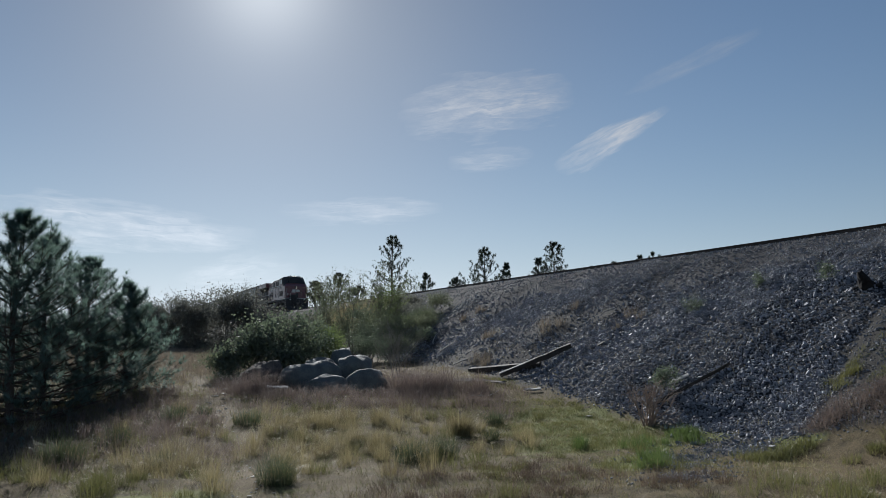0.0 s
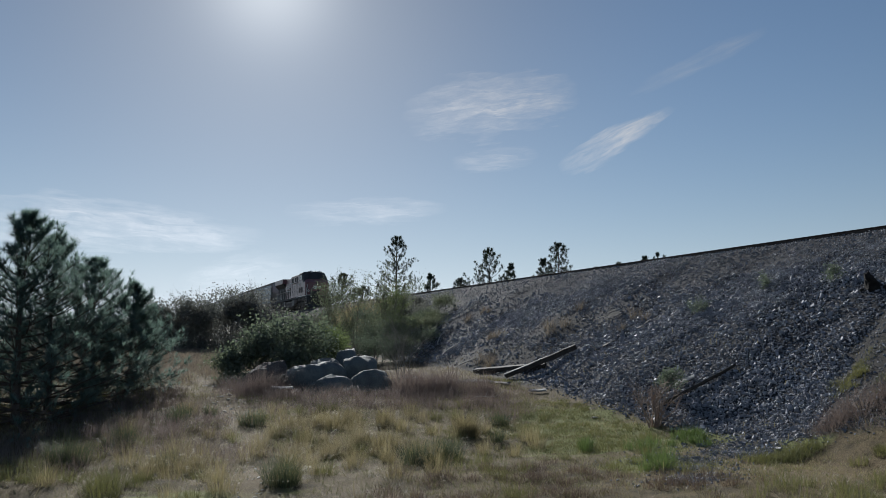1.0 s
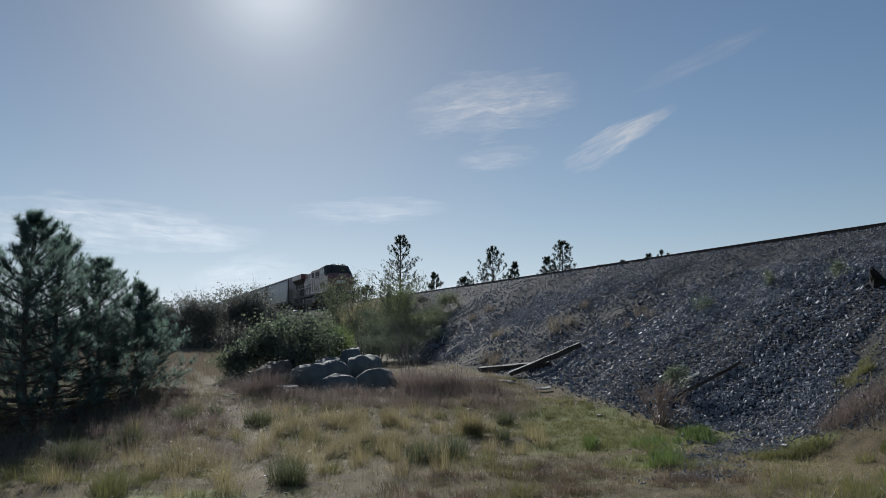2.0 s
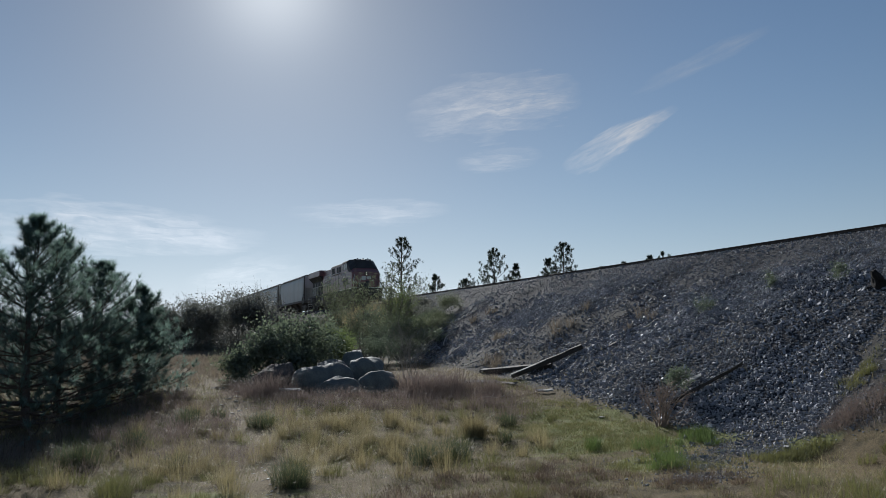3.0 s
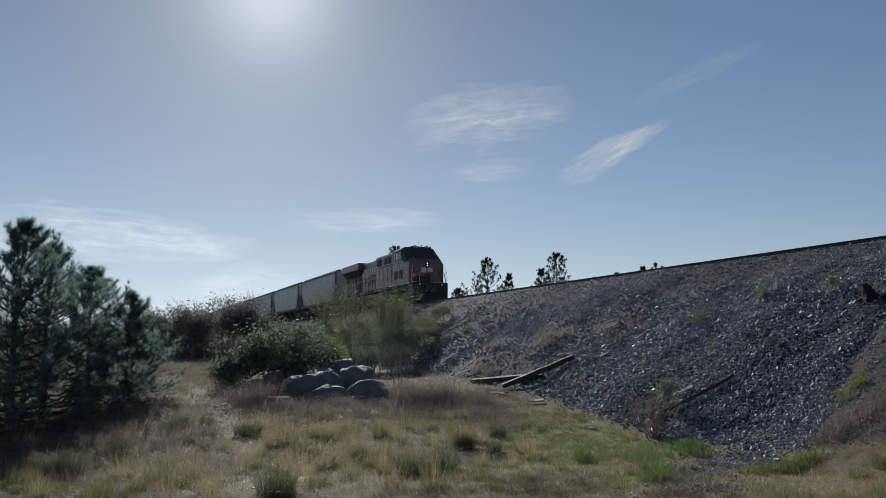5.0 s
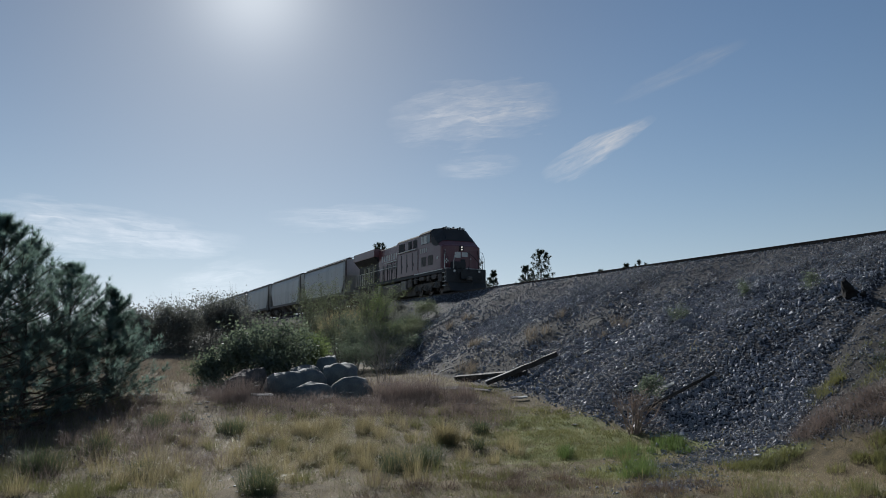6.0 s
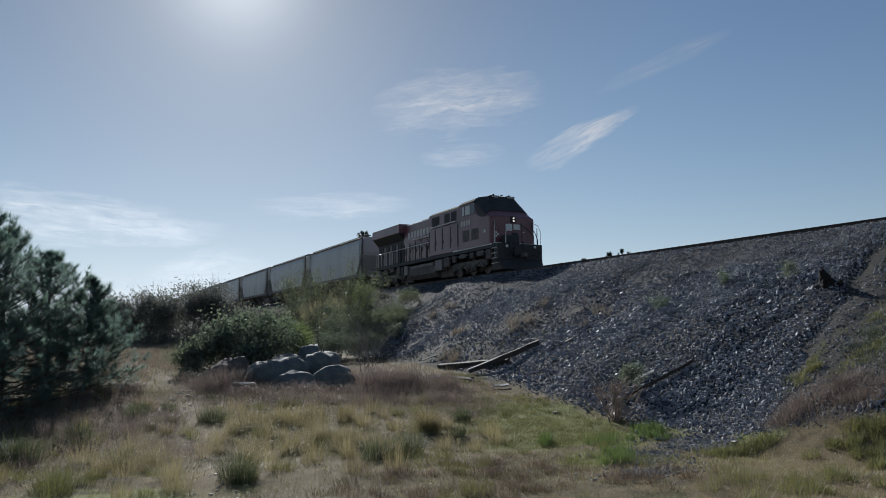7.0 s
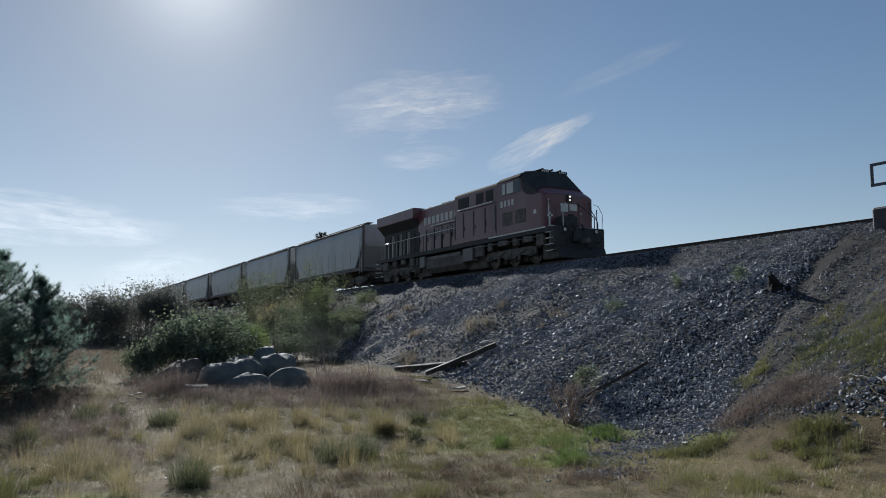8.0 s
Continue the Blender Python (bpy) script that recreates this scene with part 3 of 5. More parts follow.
def make_pine(x, y, h, radius, seed, label, low=0.04, whorls=17, per=6, nl=0.17, nw=0.009, count=34, crown=1.0, mat=None, lean=0.0, group="", shoots=3, z=None, spread=0.5, mid=True, foot=0.25):
    """A pine of whorled limbs with needle tufts; foot: how far the lowest limbs reach, from 0 to 1."""
    rng = np.random.default_rng(seed)
    tree = thing("pine_tree", pose(x, y, (float(height(x, y)) - 0.08) if z is None else z, 0, 0, 0), label, "tree", group)
    tip = np.array([lean * h, rng.uniform(-0.03, 0.03) * h, h])
    at = lambda u: tip * u + np.array([math.sin(u * 5 + seed), math.cos(u * 4 + seed), 0]) * 0.012 * h * u
    trunk = [(at(k / 9), at((k + 1) / 9), 0.020 * h * (1 - k / 9.6) + 0.004, 0.020 * h * (1 - (k + 1) / 9.6) + 0.004) for k in range(9)]
    bm = bmesh.new()
    for a, b, r0, r1 in trunk:
        rod(bm, a, b, r0, 8, r1)
    part("trunk", bm, M_BARK, tree, smooth=True)
    segs, P, D = [], [], []
    for w in range(whorls):
        u = low + (0.985 - low) * (w + rng.uniform(-0.25, 0.25)) / (whorls - 1)
        u = min(max(u, low), 0.985)
        v = (u - low) / (1 - low)
        reach = radius * ((1 - v) ** 0.72) * (0.55 + 0.45 * min(1, v * 5 + foot)) * crown + 0.05 * h * (1 - v) + 0.02 * h
        k = max(3, int(per * (1 - 0.4 * v)))
        for j in range(k):
            if rng.random() < 0.12:
                continue
            az = 6.283 * (j + rng.uniform(-0.35, 0.35)) / k + w * 2.4
            L = reach * rng.uniform(0.6, 1.12)
            rise = (0.18 if foot < 0.5 else 0.06) + 0.75 * v + rng.uniform(-0.1, 0.15)
            p = at(u)
            d = np.array([math.cos(az), math.sin(az), rise])
            d /= np.linalg.norm(d)
            n = 5
            r0 = 0.006 * h * (1 - 0.7 * v)
            for i in range(n):
                d2 = d + np.array([0, 0, 0.14 * (i - 1)]) + rng.normal(0, 0.07, 3)
                d2 /= np.linalg.norm(d2)
                q = p + d2 * L / n
                segs.append((p, q, r0 * (1 - i / n) + 0.003, r0 * (1 - (i + 1) / n) + 0.003))
                if i >= 2 or (i == 1 and rng.random() < 0.4):
                    for _ in range(shoots):
                        s = d2 * 0.8 + rng.normal(0, 0.55, 3) + np.array([0, 0, 0.3])
                        s /= np.linalg.norm(s)
                        e = p + (q - p) * rng.random() + s * L * rng.uniform(0.08, 0.24)
                        segs.append((p, e, 0.003 + 0.0006 * h, 0.003))
                        P.append(e), D.append(s)
                        if mid:
                            P.append(e - s * nl * 0.8), D.append(s)
                p = q
            P.append(p), D.append(d2)
    P.append(at(0.99)), D.append(np.array([0, 0, 1.0]))
    V, F = sticks(segs)
    sheet("limb_wood", V, F, M_BARK, tree)
    V, F = needles(np.array(P), np.array(D), count, nl, nw, rng, spread)
    sheet("needle_crown", V, F, mat or M_NEEDLE, tree)
    return tree


def grow(rng, p, d, L, r, depth, segs, tips, bend=0.25, kids=(2, 4), shrink=0.66, lift=0.1):
    n = 3
    for i in range(n):
        d = d + rng.normal(0, bend, 3) + np.array([0, 0, lift])
        d = d / np.linalg.norm(d)
        q = p + d * L / n
        segs.append((p, q, r * (1 - 0.22 * i), r * (1 - 0.22 * (i + 1))))
        if depth <= 1:
            tips.append((p + q) / 2)
            tips.append(q)
        if depth > 0 and i > 0:
            for _ in range(rng.integers(*kids)):
                e = d + rng.normal(0, 0.55, 3)
                e = e / np.linalg.norm(e)
                grow(rng, q, e, L * shrink * rng.uniform(0.7, 1.15), r * 0.5, depth - 1, segs, tips, bend, kids, shrink, lift)
        p = q


def make_shrub(x, y, h, w, seed, label, leaf_mat, name="shrub", n_stems=9, depth=2, n_leaf=5, leaf=0.06, twig=None, category="bush", group="", top=1.0, puff=0.14, stem=0.016, bend=0.2, kids=(1, 3), dz=0.0, fill=0):
    """A bush of forked stems; fill: leaves inside its lower dome, so that its foot is closed."""
    rng = np.random.default_rng(seed)
    ob = thing(name, pose(x, y, float(height(x, y)) - 0.05 + dz), label, category, group)
    segs, tips = [], []
    for k in range(n_stems):
        az = rng.uniform(0, 6.283)
        out = rng.uniform(0.05, 1.0) * w / h
        d = np.array([math.cos(az) * out, math.sin(az) * out, 1.0])
        d /= np.linalg.norm(d)
        p = np.array([math.cos(az) * w * 0.25 * rng.random(), math.sin(az) * w * 0.25 * rng.random(), 0])
        grow(rng, p, d, h * rng.uniform(0.5, 0.72), stem * h / 2, depth, segs, tips, bend, kids)
    T = np.array(tips)
    up, side = h / np.quantile(T[:, 2], 0.97), w / np.quantile(np.hypot(T[:, 0], T[:, 1]), 0.93)
    fit_to = np.array([side, side, up])
    segs = [(a * fit_to, b * fit_to, r0, r1) for a, b, r0, r1 in segs]
    T = T * fit_to
    V, F = sticks(segs)
    sheet("stem_wood", V, F, twig or M_TWIG, ob)
    if n_leaf:
        T = T[(T[:, 2] > 0.03 * h) & (T[:, 2] < top * h * rng.uniform(0.75, 1.2, len(T)))]
        T = np.repeat(T, n_leaf, 0) + rng.normal(0, puff, (len(T) * n_leaf, 3))
        T = T[T[:, 2] > 0]
        if fill:
            r, a = np.sqrt(rng.random(fill)) * w, rng.uniform(0, 6.283, fill)
            lump = 0.82 + 0.12 * np.sin(3 * a + seed) + 0.10 * np.sin(7 * a + 2.1 * seed)
            z = 0.62 * h * top * lump * np.sqrt(np.maximum(0.02, 1 - (r / w) ** 2)) * rng.random(fill)
            T = np.concatenate([T, np.stack([r * np.cos(a), r * np.sin(a), z + 0.04], 1)])
        V, F = leaves(T, leaf, rng)
        sheet("foliage", V, F, leaf_mat, ob)
    return ob


def blade_mesh(P, H, lean, az, width, rng, plain=False):
    """Bent grass blades of three triangles each, or plain ones of one."""
    n = len(P)
    d = np.stack([np.cos(az), np.sin(az), np.zeros(n)], 1)
    side = np.stack([-np.sin(az + rng.normal(0, 0.8, n)), np.cos(az), np.zeros(n)], 1) * (width / 2)[:, None]
    H, lean = H[:, None], lean[:, None]
    up = np.array([[0, 0, 1.0]])
    m = P + up * H * 0.55 + d * H * lean * 0.35
    t = P + up * H * (1 - 0.35 * np.minimum(lean, 1.4)) + d * H * lean
    if plain:
        return np.stack([P - side, P + side, t], 1).reshape(-1, 3), np.arange(3 * n).reshape(-1, 3)
    V = np.stack([P - side, P + side, m - side * 0.75, m + side * 0.75, t], 1)
    f = np.array([(0, 1, 3), (0, 3, 2), (2, 3, 4)])
    return V.reshape(-1, 3), (f[None] + 5 * np.arange(n)[:, None, None]).reshape(-1, 3)


def make_grass(name, label, material, x, y, per, h, spread, seed, lean=(0.15, 0.6), width=0.006, out=0.8, kind="stuff", dz=-0.01, plain=False):
    """Tufts at x, y: blades fan out from each middle."""
    rng = np.random.default_rng(seed)
    n = len(x)
    scale = rng.uniform(0.6, 1.25, n)
    k = np.repeat(np.arange(n), per)
    rr, aa = np.sqrt(rng.random(len(k))) * spread * scale[k], rng.uniform(0, 6.283, len(k))
    px, py = x[k] + rr * np.cos(aa), y[k] + rr * np.sin(aa)
    P = np.stack([px, py, height(px, py) + dz], 1)
    H = h * scale[k] * rng.uniform(0.45, 1.15, len(k))
    ln = rng.uniform(*lean, len(k)) * (1 - out + out * rr / (spread * scale[k]) * 1.3)
    az = aa + rng.normal(0, 0.6, len(k))
    dist = np.hypot(px, py)
    V, F = blade_mesh(P, H, ln, az, width * np.clip(dist / 14, 0.8, 3.2) * (1.4 if plain else 1.0), rng, plain)
    ob = sheet(name, V, F, material)
    return tagged(ob, label, "grass", kind=kind)


# ---- the train ----
SPEED, FRONT = 9.33, 102.9           # metres a second towards -y, and the place of the front at 0 s
WHEELS = []


def wheelset_mesh(r):
    bm = bmesh.new()
    rod(bm, (-1.05, 0, 0), (1.05, 0, 0), 0.085, 10)
    for s in (-1, 1):
        a = s * 0.70
        rings = []
        for x, q in ((a - s * 0.03, r + 0.028), (a, r + 0.028), (a + s * 0.015, r), (a + s * 0.105, r - 0.006), (a + s * 0.105, r - 0.07), (a + s * 0.06, r - 0.10), (a + s * 0.075, 0.14), (a + s * 0.11, 0.10)):
            rings.append([(x, q * math.cos(k * math.pi / 10), q * math.sin(k * math.pi / 10)) for k in range(20)])
        loft(bm, rings)
        for k in range(3):
            t = k * 2.094
            box(bm, a + s * 0.07, a + s * 0.12, 0.22 * math.cos(t) - 0.03, 0.22 * math.cos(t) + 0.03, 0.22 * math.sin(t) - 0.03, 0.22 * math.sin(t) + 0.03)
    return bm


def make_truck(parent, y, axles, r, heavy):
    """A bogie with cast side frames, axle boxes, springs and turning wheels."""
    truck = part("truck", truck_core(axles, r, heavy), M_UNDER, parent, "grimy cast steel railway truck")
    truck.matrix_basis = pose(0, y, 0)
    for s in (-1, 1):
        bm = bmesh.new()
        a, b = axles[0] - 0.42, axles[-1] + 0.42
        zc = r
        if heavy:
            out = [(a, zc - 0.08), (a, zc + 0.26), (a + 0.5, zc + 0.34), (b - 0.5, zc + 0.34), (b, zc + 0.26), (b, zc - 0.08), (b - 0.3, zc - 0.10)]
            for q in reversed(axles[1:-1]):
                out += [(q + 0.75, zc - 0.02), (q + 0.4, zc - 0.2), (q - 0.4, zc - 0.2), (q - 0.75, zc - 0.02)]
            out += [(a + 0.3, zc - 0.10)]
        else:
            m = (a + b) / 2
            out = [(a, zc - 0.05), (a, zc + 0.14), (m - 0.45, zc + 0.33), (m + 0.45, zc + 0.33), (b, zc + 0.14), (b, zc - 0.05), (b - 0.45, zc - 0.02), (m + 0.35, zc - 0.24), (m - 0.35, zc - 0.24), (a + 0.45, zc - 0.02)]
        prism(bm, out, s * 0.98, s * 1.13)
        part("side_frame", bm, M_TRUCK, truck)
        for q in axles:
            bm = bmesh.new()
            box(bm, s * 1.02, s * 1.24, q - 0.17, q + 0.17, zc - 0.17, zc + 0.17, 0.04)
            rod(bm, (s * 1.2, q, zc), (s * 1.29, q, zc), 0.10, 12)
            part("axle_box", bm, M_TRUCK, truck)
        if heavy:
            for q in ((axles[0] + axles[1]) / 2, (axles[1] + axles[2]) / 2):
                bm = bmesh.new()
                rod(bm, (s * 1.16, q - 0.5, zc + 0.2), (s * 1.16, q + 0.35, zc - 0.05), 0.05, 8)
                rod(bm, (s * 1.2, q, zc - 0.28), (s * 1.2, q, zc - 0.02), 0.09, 10)
                part("brake_cylinder", bm, M_TRUCK, truck)
        else:
            bm = bmesh.new()
            m = (axles[0] + axles[-1]) / 2
            for q in (-0.2, 0, 0.2):
                for k in range(4):
                    rod(bm, (s * 1.06, m + q, zc - 0.2 + k * 0.09), (s * 1.06, m + q, zc - 0.14 + k * 0.09), 0.085, 8)
            part("spring", bm, M_UNDER, truck)
    for q in axles:
        w = part("wheelset", wheelset_mesh(r), M_WHEEL, truck, "worn steel wheels on an axle")
        WHEELS.append((w, q, r))
    return truck


def truck_core(axles, r, heavy):
    bm = bmesh.new()
    box(bm, -0.95, 0.95, (axles[0] + axles[-1]) / 2 - 0.3, (axles[0] + axles[-1]) / 2 + 0.3, r - 0.30, r + 0.32, 0.03)
    if heavy:
        for q in axles:
            box(bm, -0.62, 0.62, q + 0.10, q + 0.85, r - 0.36, r + 0.25, 0.05)
            box(bm, -0.62, 0.62, q - 0.85, q - 0.10, r - 0.34, r + 0.25, 0.05)
    return bm


def coupler(parent, y, s):
    bm = bmesh.new()
    box(bm, -0.08, 0.08, y, y - s * 0.35, 0.78, 0.98, 0.02)
    box(bm, -0.17, 0.15, y - s * 0.30, y - s * 0.62, 0.74, 1.02, 0.05)
    box(bm, -0.17, -0.06, y - s * 0.5, y - s * 0.70, 0.76, 1.0, 0.03)
    part("coupler", bm, M_UNDER, parent)
    bm = bmesh.new()
    pipe(bm, [(0.35, y, 0.85), (0.36, y - s * 0.2, 0.6), (0.30, y - s * 0.42, 0.48), (0.2, y - s * 0.6, 0.55)], 0.025)
    part("brake_hose", bm, M_BLACK, parent)


def roof_ring(y, w, wall, top, z0):
    """A body's outline at y: upright walls and a rounded roof."""
    half = [(w, z0), (w, wall), (w - 0.05, wall + (top - wall) * 0.35), (w - 0.22, wall + (top - wall) * 0.85), (w * 0.4, top)]
    return [(a, y, b) for a, b in half] + [(-a, y, b) for a, b in reversed(half)]


def cab_ring(y, w, wall, top, z0, flat):
    """The cab's outline towards its front: upright walls and steeply sloped upper corners."""
    half = [(w, z0), (w, wall), (w - 0.05, wall + (top - wall) * 0.15), (flat + 0.12, wall + (top - wall) * 0.86), (flat * 0.8, top)]
    return [(a, y, b) for a, b in half] + [(-a, y, b) for a, b in reversed(half)]


def make_loco():
    loco = thing("locomotive", pose(TRACK_X, FRONT, RAIL_Z), "dark red diesel freight locomotive with black underframe, running on rails", "locomotive")
    bm = bmesh.new()
    box(bm, -1.5, 1.5, 0.95, 21.3, 1.36, 1.60, 0.02)
    box(bm, -0.5, 0.5, 0.4, 21.9, 0.85, 1.36, 0.02)
    part("frame", bm, M_BLACK, loco, "black underframe")
    bm = bmesh.new()
    box(bm, -1.52, -1.49, 1.3, 6.4, 1.56, 1.63)
    part("walkway_edge", bm, M_CREAM, loco, "thin pale stripe along the walkway edge")
    # pilot with plough
    bm = bmesh.new()
    box(bm, -1.5, 1.5, 0.55, 0.95, 0.62, 1.58, 0.03)
    loft(bm, [[(-1.45, 0.5, 0.62), (1.45, 0.5, 0.62), (1.45, 0.62, 0.62), (-1.45, 0.62, 0.62)], [(-1.3, 0.12, 0.04), (1.3, 0.12, 0.04), (1.35, 0.32, 0.04), (-1.35, 0.32, 0.04)]])
    part("pilot", bm, M_BLACK, loco, "black snowplough pilot")
    coupler(loco, 0.55, 1)
    coupler(loco, 21.75, -1)
    # cab with its full-width nose
    bm = bmesh.new()
    z0 = 1.60
    rings = [roof_ring(1.40, 1.44, 3.12, 3.25, z0), roof_ring(1.48, 1.50, 3.2, 3.34, z0), cab_ring(1.62, 1.52, 3.26, 3.42, z0, 1.2), cab_ring(1.95, 1.52, 3.42, 3.68, z0, 1.1), cab_ring(2.62, 1.52, 3.86, 4.66, z0, 0.72), cab_ring(2.85, 1.52, 3.98, 4.72, z0, 0.78), roof_ring(3.5, 1.52, 4.36, 4.72, z0), roof_ring(5.55, 1.52, 4.36, 4.68, z0)]
    part("cab", loft(bm, rings), M_RED, loco, "dark red wide-nosed driver's cab")
    # black band round the windscreen
    bm = bmesh.new()
    band = [[(a * 1.004, y - 0.02, b + 0.012) for a, y, b in ring if b > zmin] for ring, zmin in ((cab_ring(1.95, 1.525, 3.43, 3.70, z0, 1.1), 3.4), (cab_ring(2.62, 1.525, 3.87, 4.68, z0, 0.72), 3.8), (cab_ring(2.85, 1.525, 4.0, 4.74, z0, 0.78), 3.9), (roof_ring(3.3, 1.527, 4.26, 4.74, z0), 4.1))]
    rows = [[bm.verts.new(q) for q in row] for row in band]
    for lo, hi in zip(rows, rows[1:]):
        for i in range(len(lo) - 1):
            bm.faces.new((lo[i], lo[i + 1], hi[i + 1], hi[i]))
    part("windscreen_surround", bm, M_BLACK, loco, "matt black panel round the windscreen")
    for s in (-1, 1):
        bm = bmesh.new()
        q = [(s * 0.08, 2.02, 3.79), (s * 1.0, 2.02, 3.77), (s * 0.72, 2.52, 4.46), (s * 0.08, 2.52, 4.52)]
        n = Vector((0, -0.8, 0.62)) * 0.03
        loft(bm, [[Vector(p) + n for p in q], [Vector(p) - n for p in q]])
        part("windscreen", bm, M_GLASS, loco, "dark windscreen pane")
    # black upper side of the cab's front
    for s in (-1, 1):
        bm = bmesh.new()
        prism(bm, [(1.78, 3.34), (2.62, 3.86), (2.85, 3.98), (3.22, 4.2), (3.26, 3.98), (3.1, 3.62), (2.8, 3.42), (2.3, 3.32)], s * 1.515, s * 1.53)
        part("cab_side_panel", bm, M_BLACK, loco, "black panel beside the windscreen")
    # side windows
    for s in (-1, 1):
        for a, b in ((3.35, 3.85), (3.95, 4.55), (4.7, 4.95)):
            bm = bmesh.new()
            box(bm, s * 1.51, s * 1.545, a - 0.05, b + 0.05, 3.66, 4.30, 0.01)
            fr = part("side_window", bm, M_TANK, loco, "grey window frame in the cab's side")
            bm = bmesh.new()
            box(bm, s * 1.54, s * 1.552, a, b, 3.70, 4.26)
            # pale paint on the rear panes stands in for reflected sky
            part("pane", bm, M_GLASS if b < 3.9 else M_STEELW, fr)
    for s in (-1, 1):
        for a in (2.9, 4.1):
            bm = bmesh.new()
            box(bm, s * 1.515, s * 1.535, a, a + 0.9, 2.05, 2.75, 0.01)
            part("access_panel", bm, M_UNDER, loco, "dark access panel in the cab's side")
        bm = bmesh.new()
        box(bm, s * 1.515, s * 1.53, 2.0, 2.22, 2.35, 2.55)
        part("warning_mark", bm, M_CREAM, loco, "small pale warning sticker")
    # nose fittings
    bm = bmesh.new()
    box(bm, 0.62, 1.18, 1.36, 1.41, 1.75, 3.0, 0.01)
    nd = part("nose_door", bm, M_RED, loco, "red door in the nose")
    bm = bmesh.new()
    box(bm, 0.66, 0.76, 1.33, 1.37, 2.35, 2.42)
    part("door_handle", bm, M_STEELW, nd)
    bm = bmesh.new()
    box(bm, -0.16, 0.16, 1.30, 1.42, 2.92, 3.30, 0.03)
    hl = part("headlight_housing", bm, M_BLACK, loco, "black twin headlight housing")
    for dz in (0.0, 0.17):
        bm = bmesh.new()
        rod(bm, (0, 1.27, 3.02 + dz), (0, 1.31, 3.02 + dz), 0.052, 14)
        part("headlight", bm, M_LAMP, hl, "lit round headlight")
    for s in (-1, 1):
        bm = bmesh.new()
        rod(bm, (s * 0.95, 0.50, 1.42), (s * 0.95, 0.62, 1.42), 0.11, 14)
        dl = part("ditch_light", bm, M_BLACK, loco, "round ditch light on the pilot")
        bm = bmesh.new()
        rod(bm, (s * 0.95, 0.485, 1.42), (s * 0.95, 0.502, 1.42), 0.085, 14)
        part("lens", bm, M_STEELW, dl)
    # emblem on the nose, drawn as plain shapes
    for k, (a, b, c, d) in enumerate(((-0.50, -0.06, 2.44, 2.84), (0.04, 0.50, 2.52, 2.84))):
        bm = bmesh.new()
        box(bm, a, b, 1.372, 1.398, c, d)
        part("emblem_bar", bm, M_CREAM, loco, "cream emblem shown as a plain block")
    bm = bmesh.new()
    for k in range(4):
        t = k * math.pi / 2
        box(bm, -1.15 + 0.11 * math.cos(t) - 0.05, -1.15 + 0.11 * math.cos(t) + 0.05, 1.375, 1.388, 2.2 + 0.11 * math.sin(t) - 0.05, 2.2 + 0.11 * math.sin(t) + 0.05)
    part("warning_mark", bm, M_CREAM, loco, "small pale warning sticker")
    bm = bmesh.new()
    box(bm, -1.35, 1.35, 1.05, 1.42, 1.60, 1.68, 0.01)
    part("front_step", bm, M_STEELW, loco, "pale edge of the front platform")
    # gear on the front platform
    bm = bmesh.new()
    box(bm, -0.95, 0.05, 0.72, 1.22, 1.58, 2.12, 0.06)
    part("platform_locker", bm, M_BLACK, loco, "black equipment box on the front platform")
    for q in (-0.75, -0.35, 0.15):
        bm = bmesh.new()
        pipe(bm, [(q, 0.62, 1.75), (q + 0.02, 0.50, 1.5), (q + 0.10, 0.42, 1.15), (q + 0.22, 0.48, 0.9)], 0.035)
        part("air_hose", bm, M_BLACK, loco)
    bm = bmesh.new()
    box(bm, -0.05, 0.30, 1.34, 1.405, 1.75, 2.34, 0.01)
    part("nose_recess_cover", bm, M_BLACK, loco, "black panel in the nose")
    # sand boxes, pipes and brackets over the trucks
    for s in (-1, 1):
        for a, b, zl, zh, mt in ((1.55, 2.15, 0.75, 1.34, M_UNDER), (2.5, 3.3, 1.02, 1.34, M_TRUCK), (3.75, 4.2, 0.95, 1.34, M_UNDER), (4.7, 5.6, 1.06, 1.34, M_TRUCK), (6.2, 6.6, 0.9, 1.34, M_UNDER), (7.1, 7.9, 0.7, 1.34, M_UNDER),
                                 (15.5, 16.1, 0.8, 1.34, M_UNDER), (16.8, 17.4, 1.02, 1.34, M_TRUCK), (18.2, 18.7, 0.95, 1.34, M_UNDER), (19.5, 20.2, 0.8, 1.34, M_TRUCK)):
            bm = bmesh.new()
            box(bm, s * 1.28, s * 1.46, a, b, zl, zh, 0.03)
            part("underframe_box", bm, mt, loco)
        bm = bmesh.new()
        pipe(bm, [(s * 1.44, 1.6, 1.24), (s * 1.44, 5.0, 1.20), (s * 1.44, 8.2, 1.24)], 0.03)
        part("brake_pipe", bm, M_TRUCK, loco)
    # number boards and roof gear
    for s in (-1, 1):
        bm = bmesh.new()
        box(bm, s * 0.25, s * 0.85, 2.55, 2.95, 4.58, 4.74, 0.02)
        nb = part("number_board", bm, M_ROOF, loco)
        for k in range(4):
            bm = bmesh.new()
            box(bm, s * (0.33 + k * 0.12), s * (0.40 + k * 0.12), 2.535, 2.55, 4.61, 4.71)
            part("digit_bar", bm, M_CREAM, nb)
    bm = bmesh.new()
    box(bm, -0.5, 0.5, 3.3, 4.4, 4.70, 4.80, 0.04)
    part("air_conditioner", bm, M_ROOF, loco)
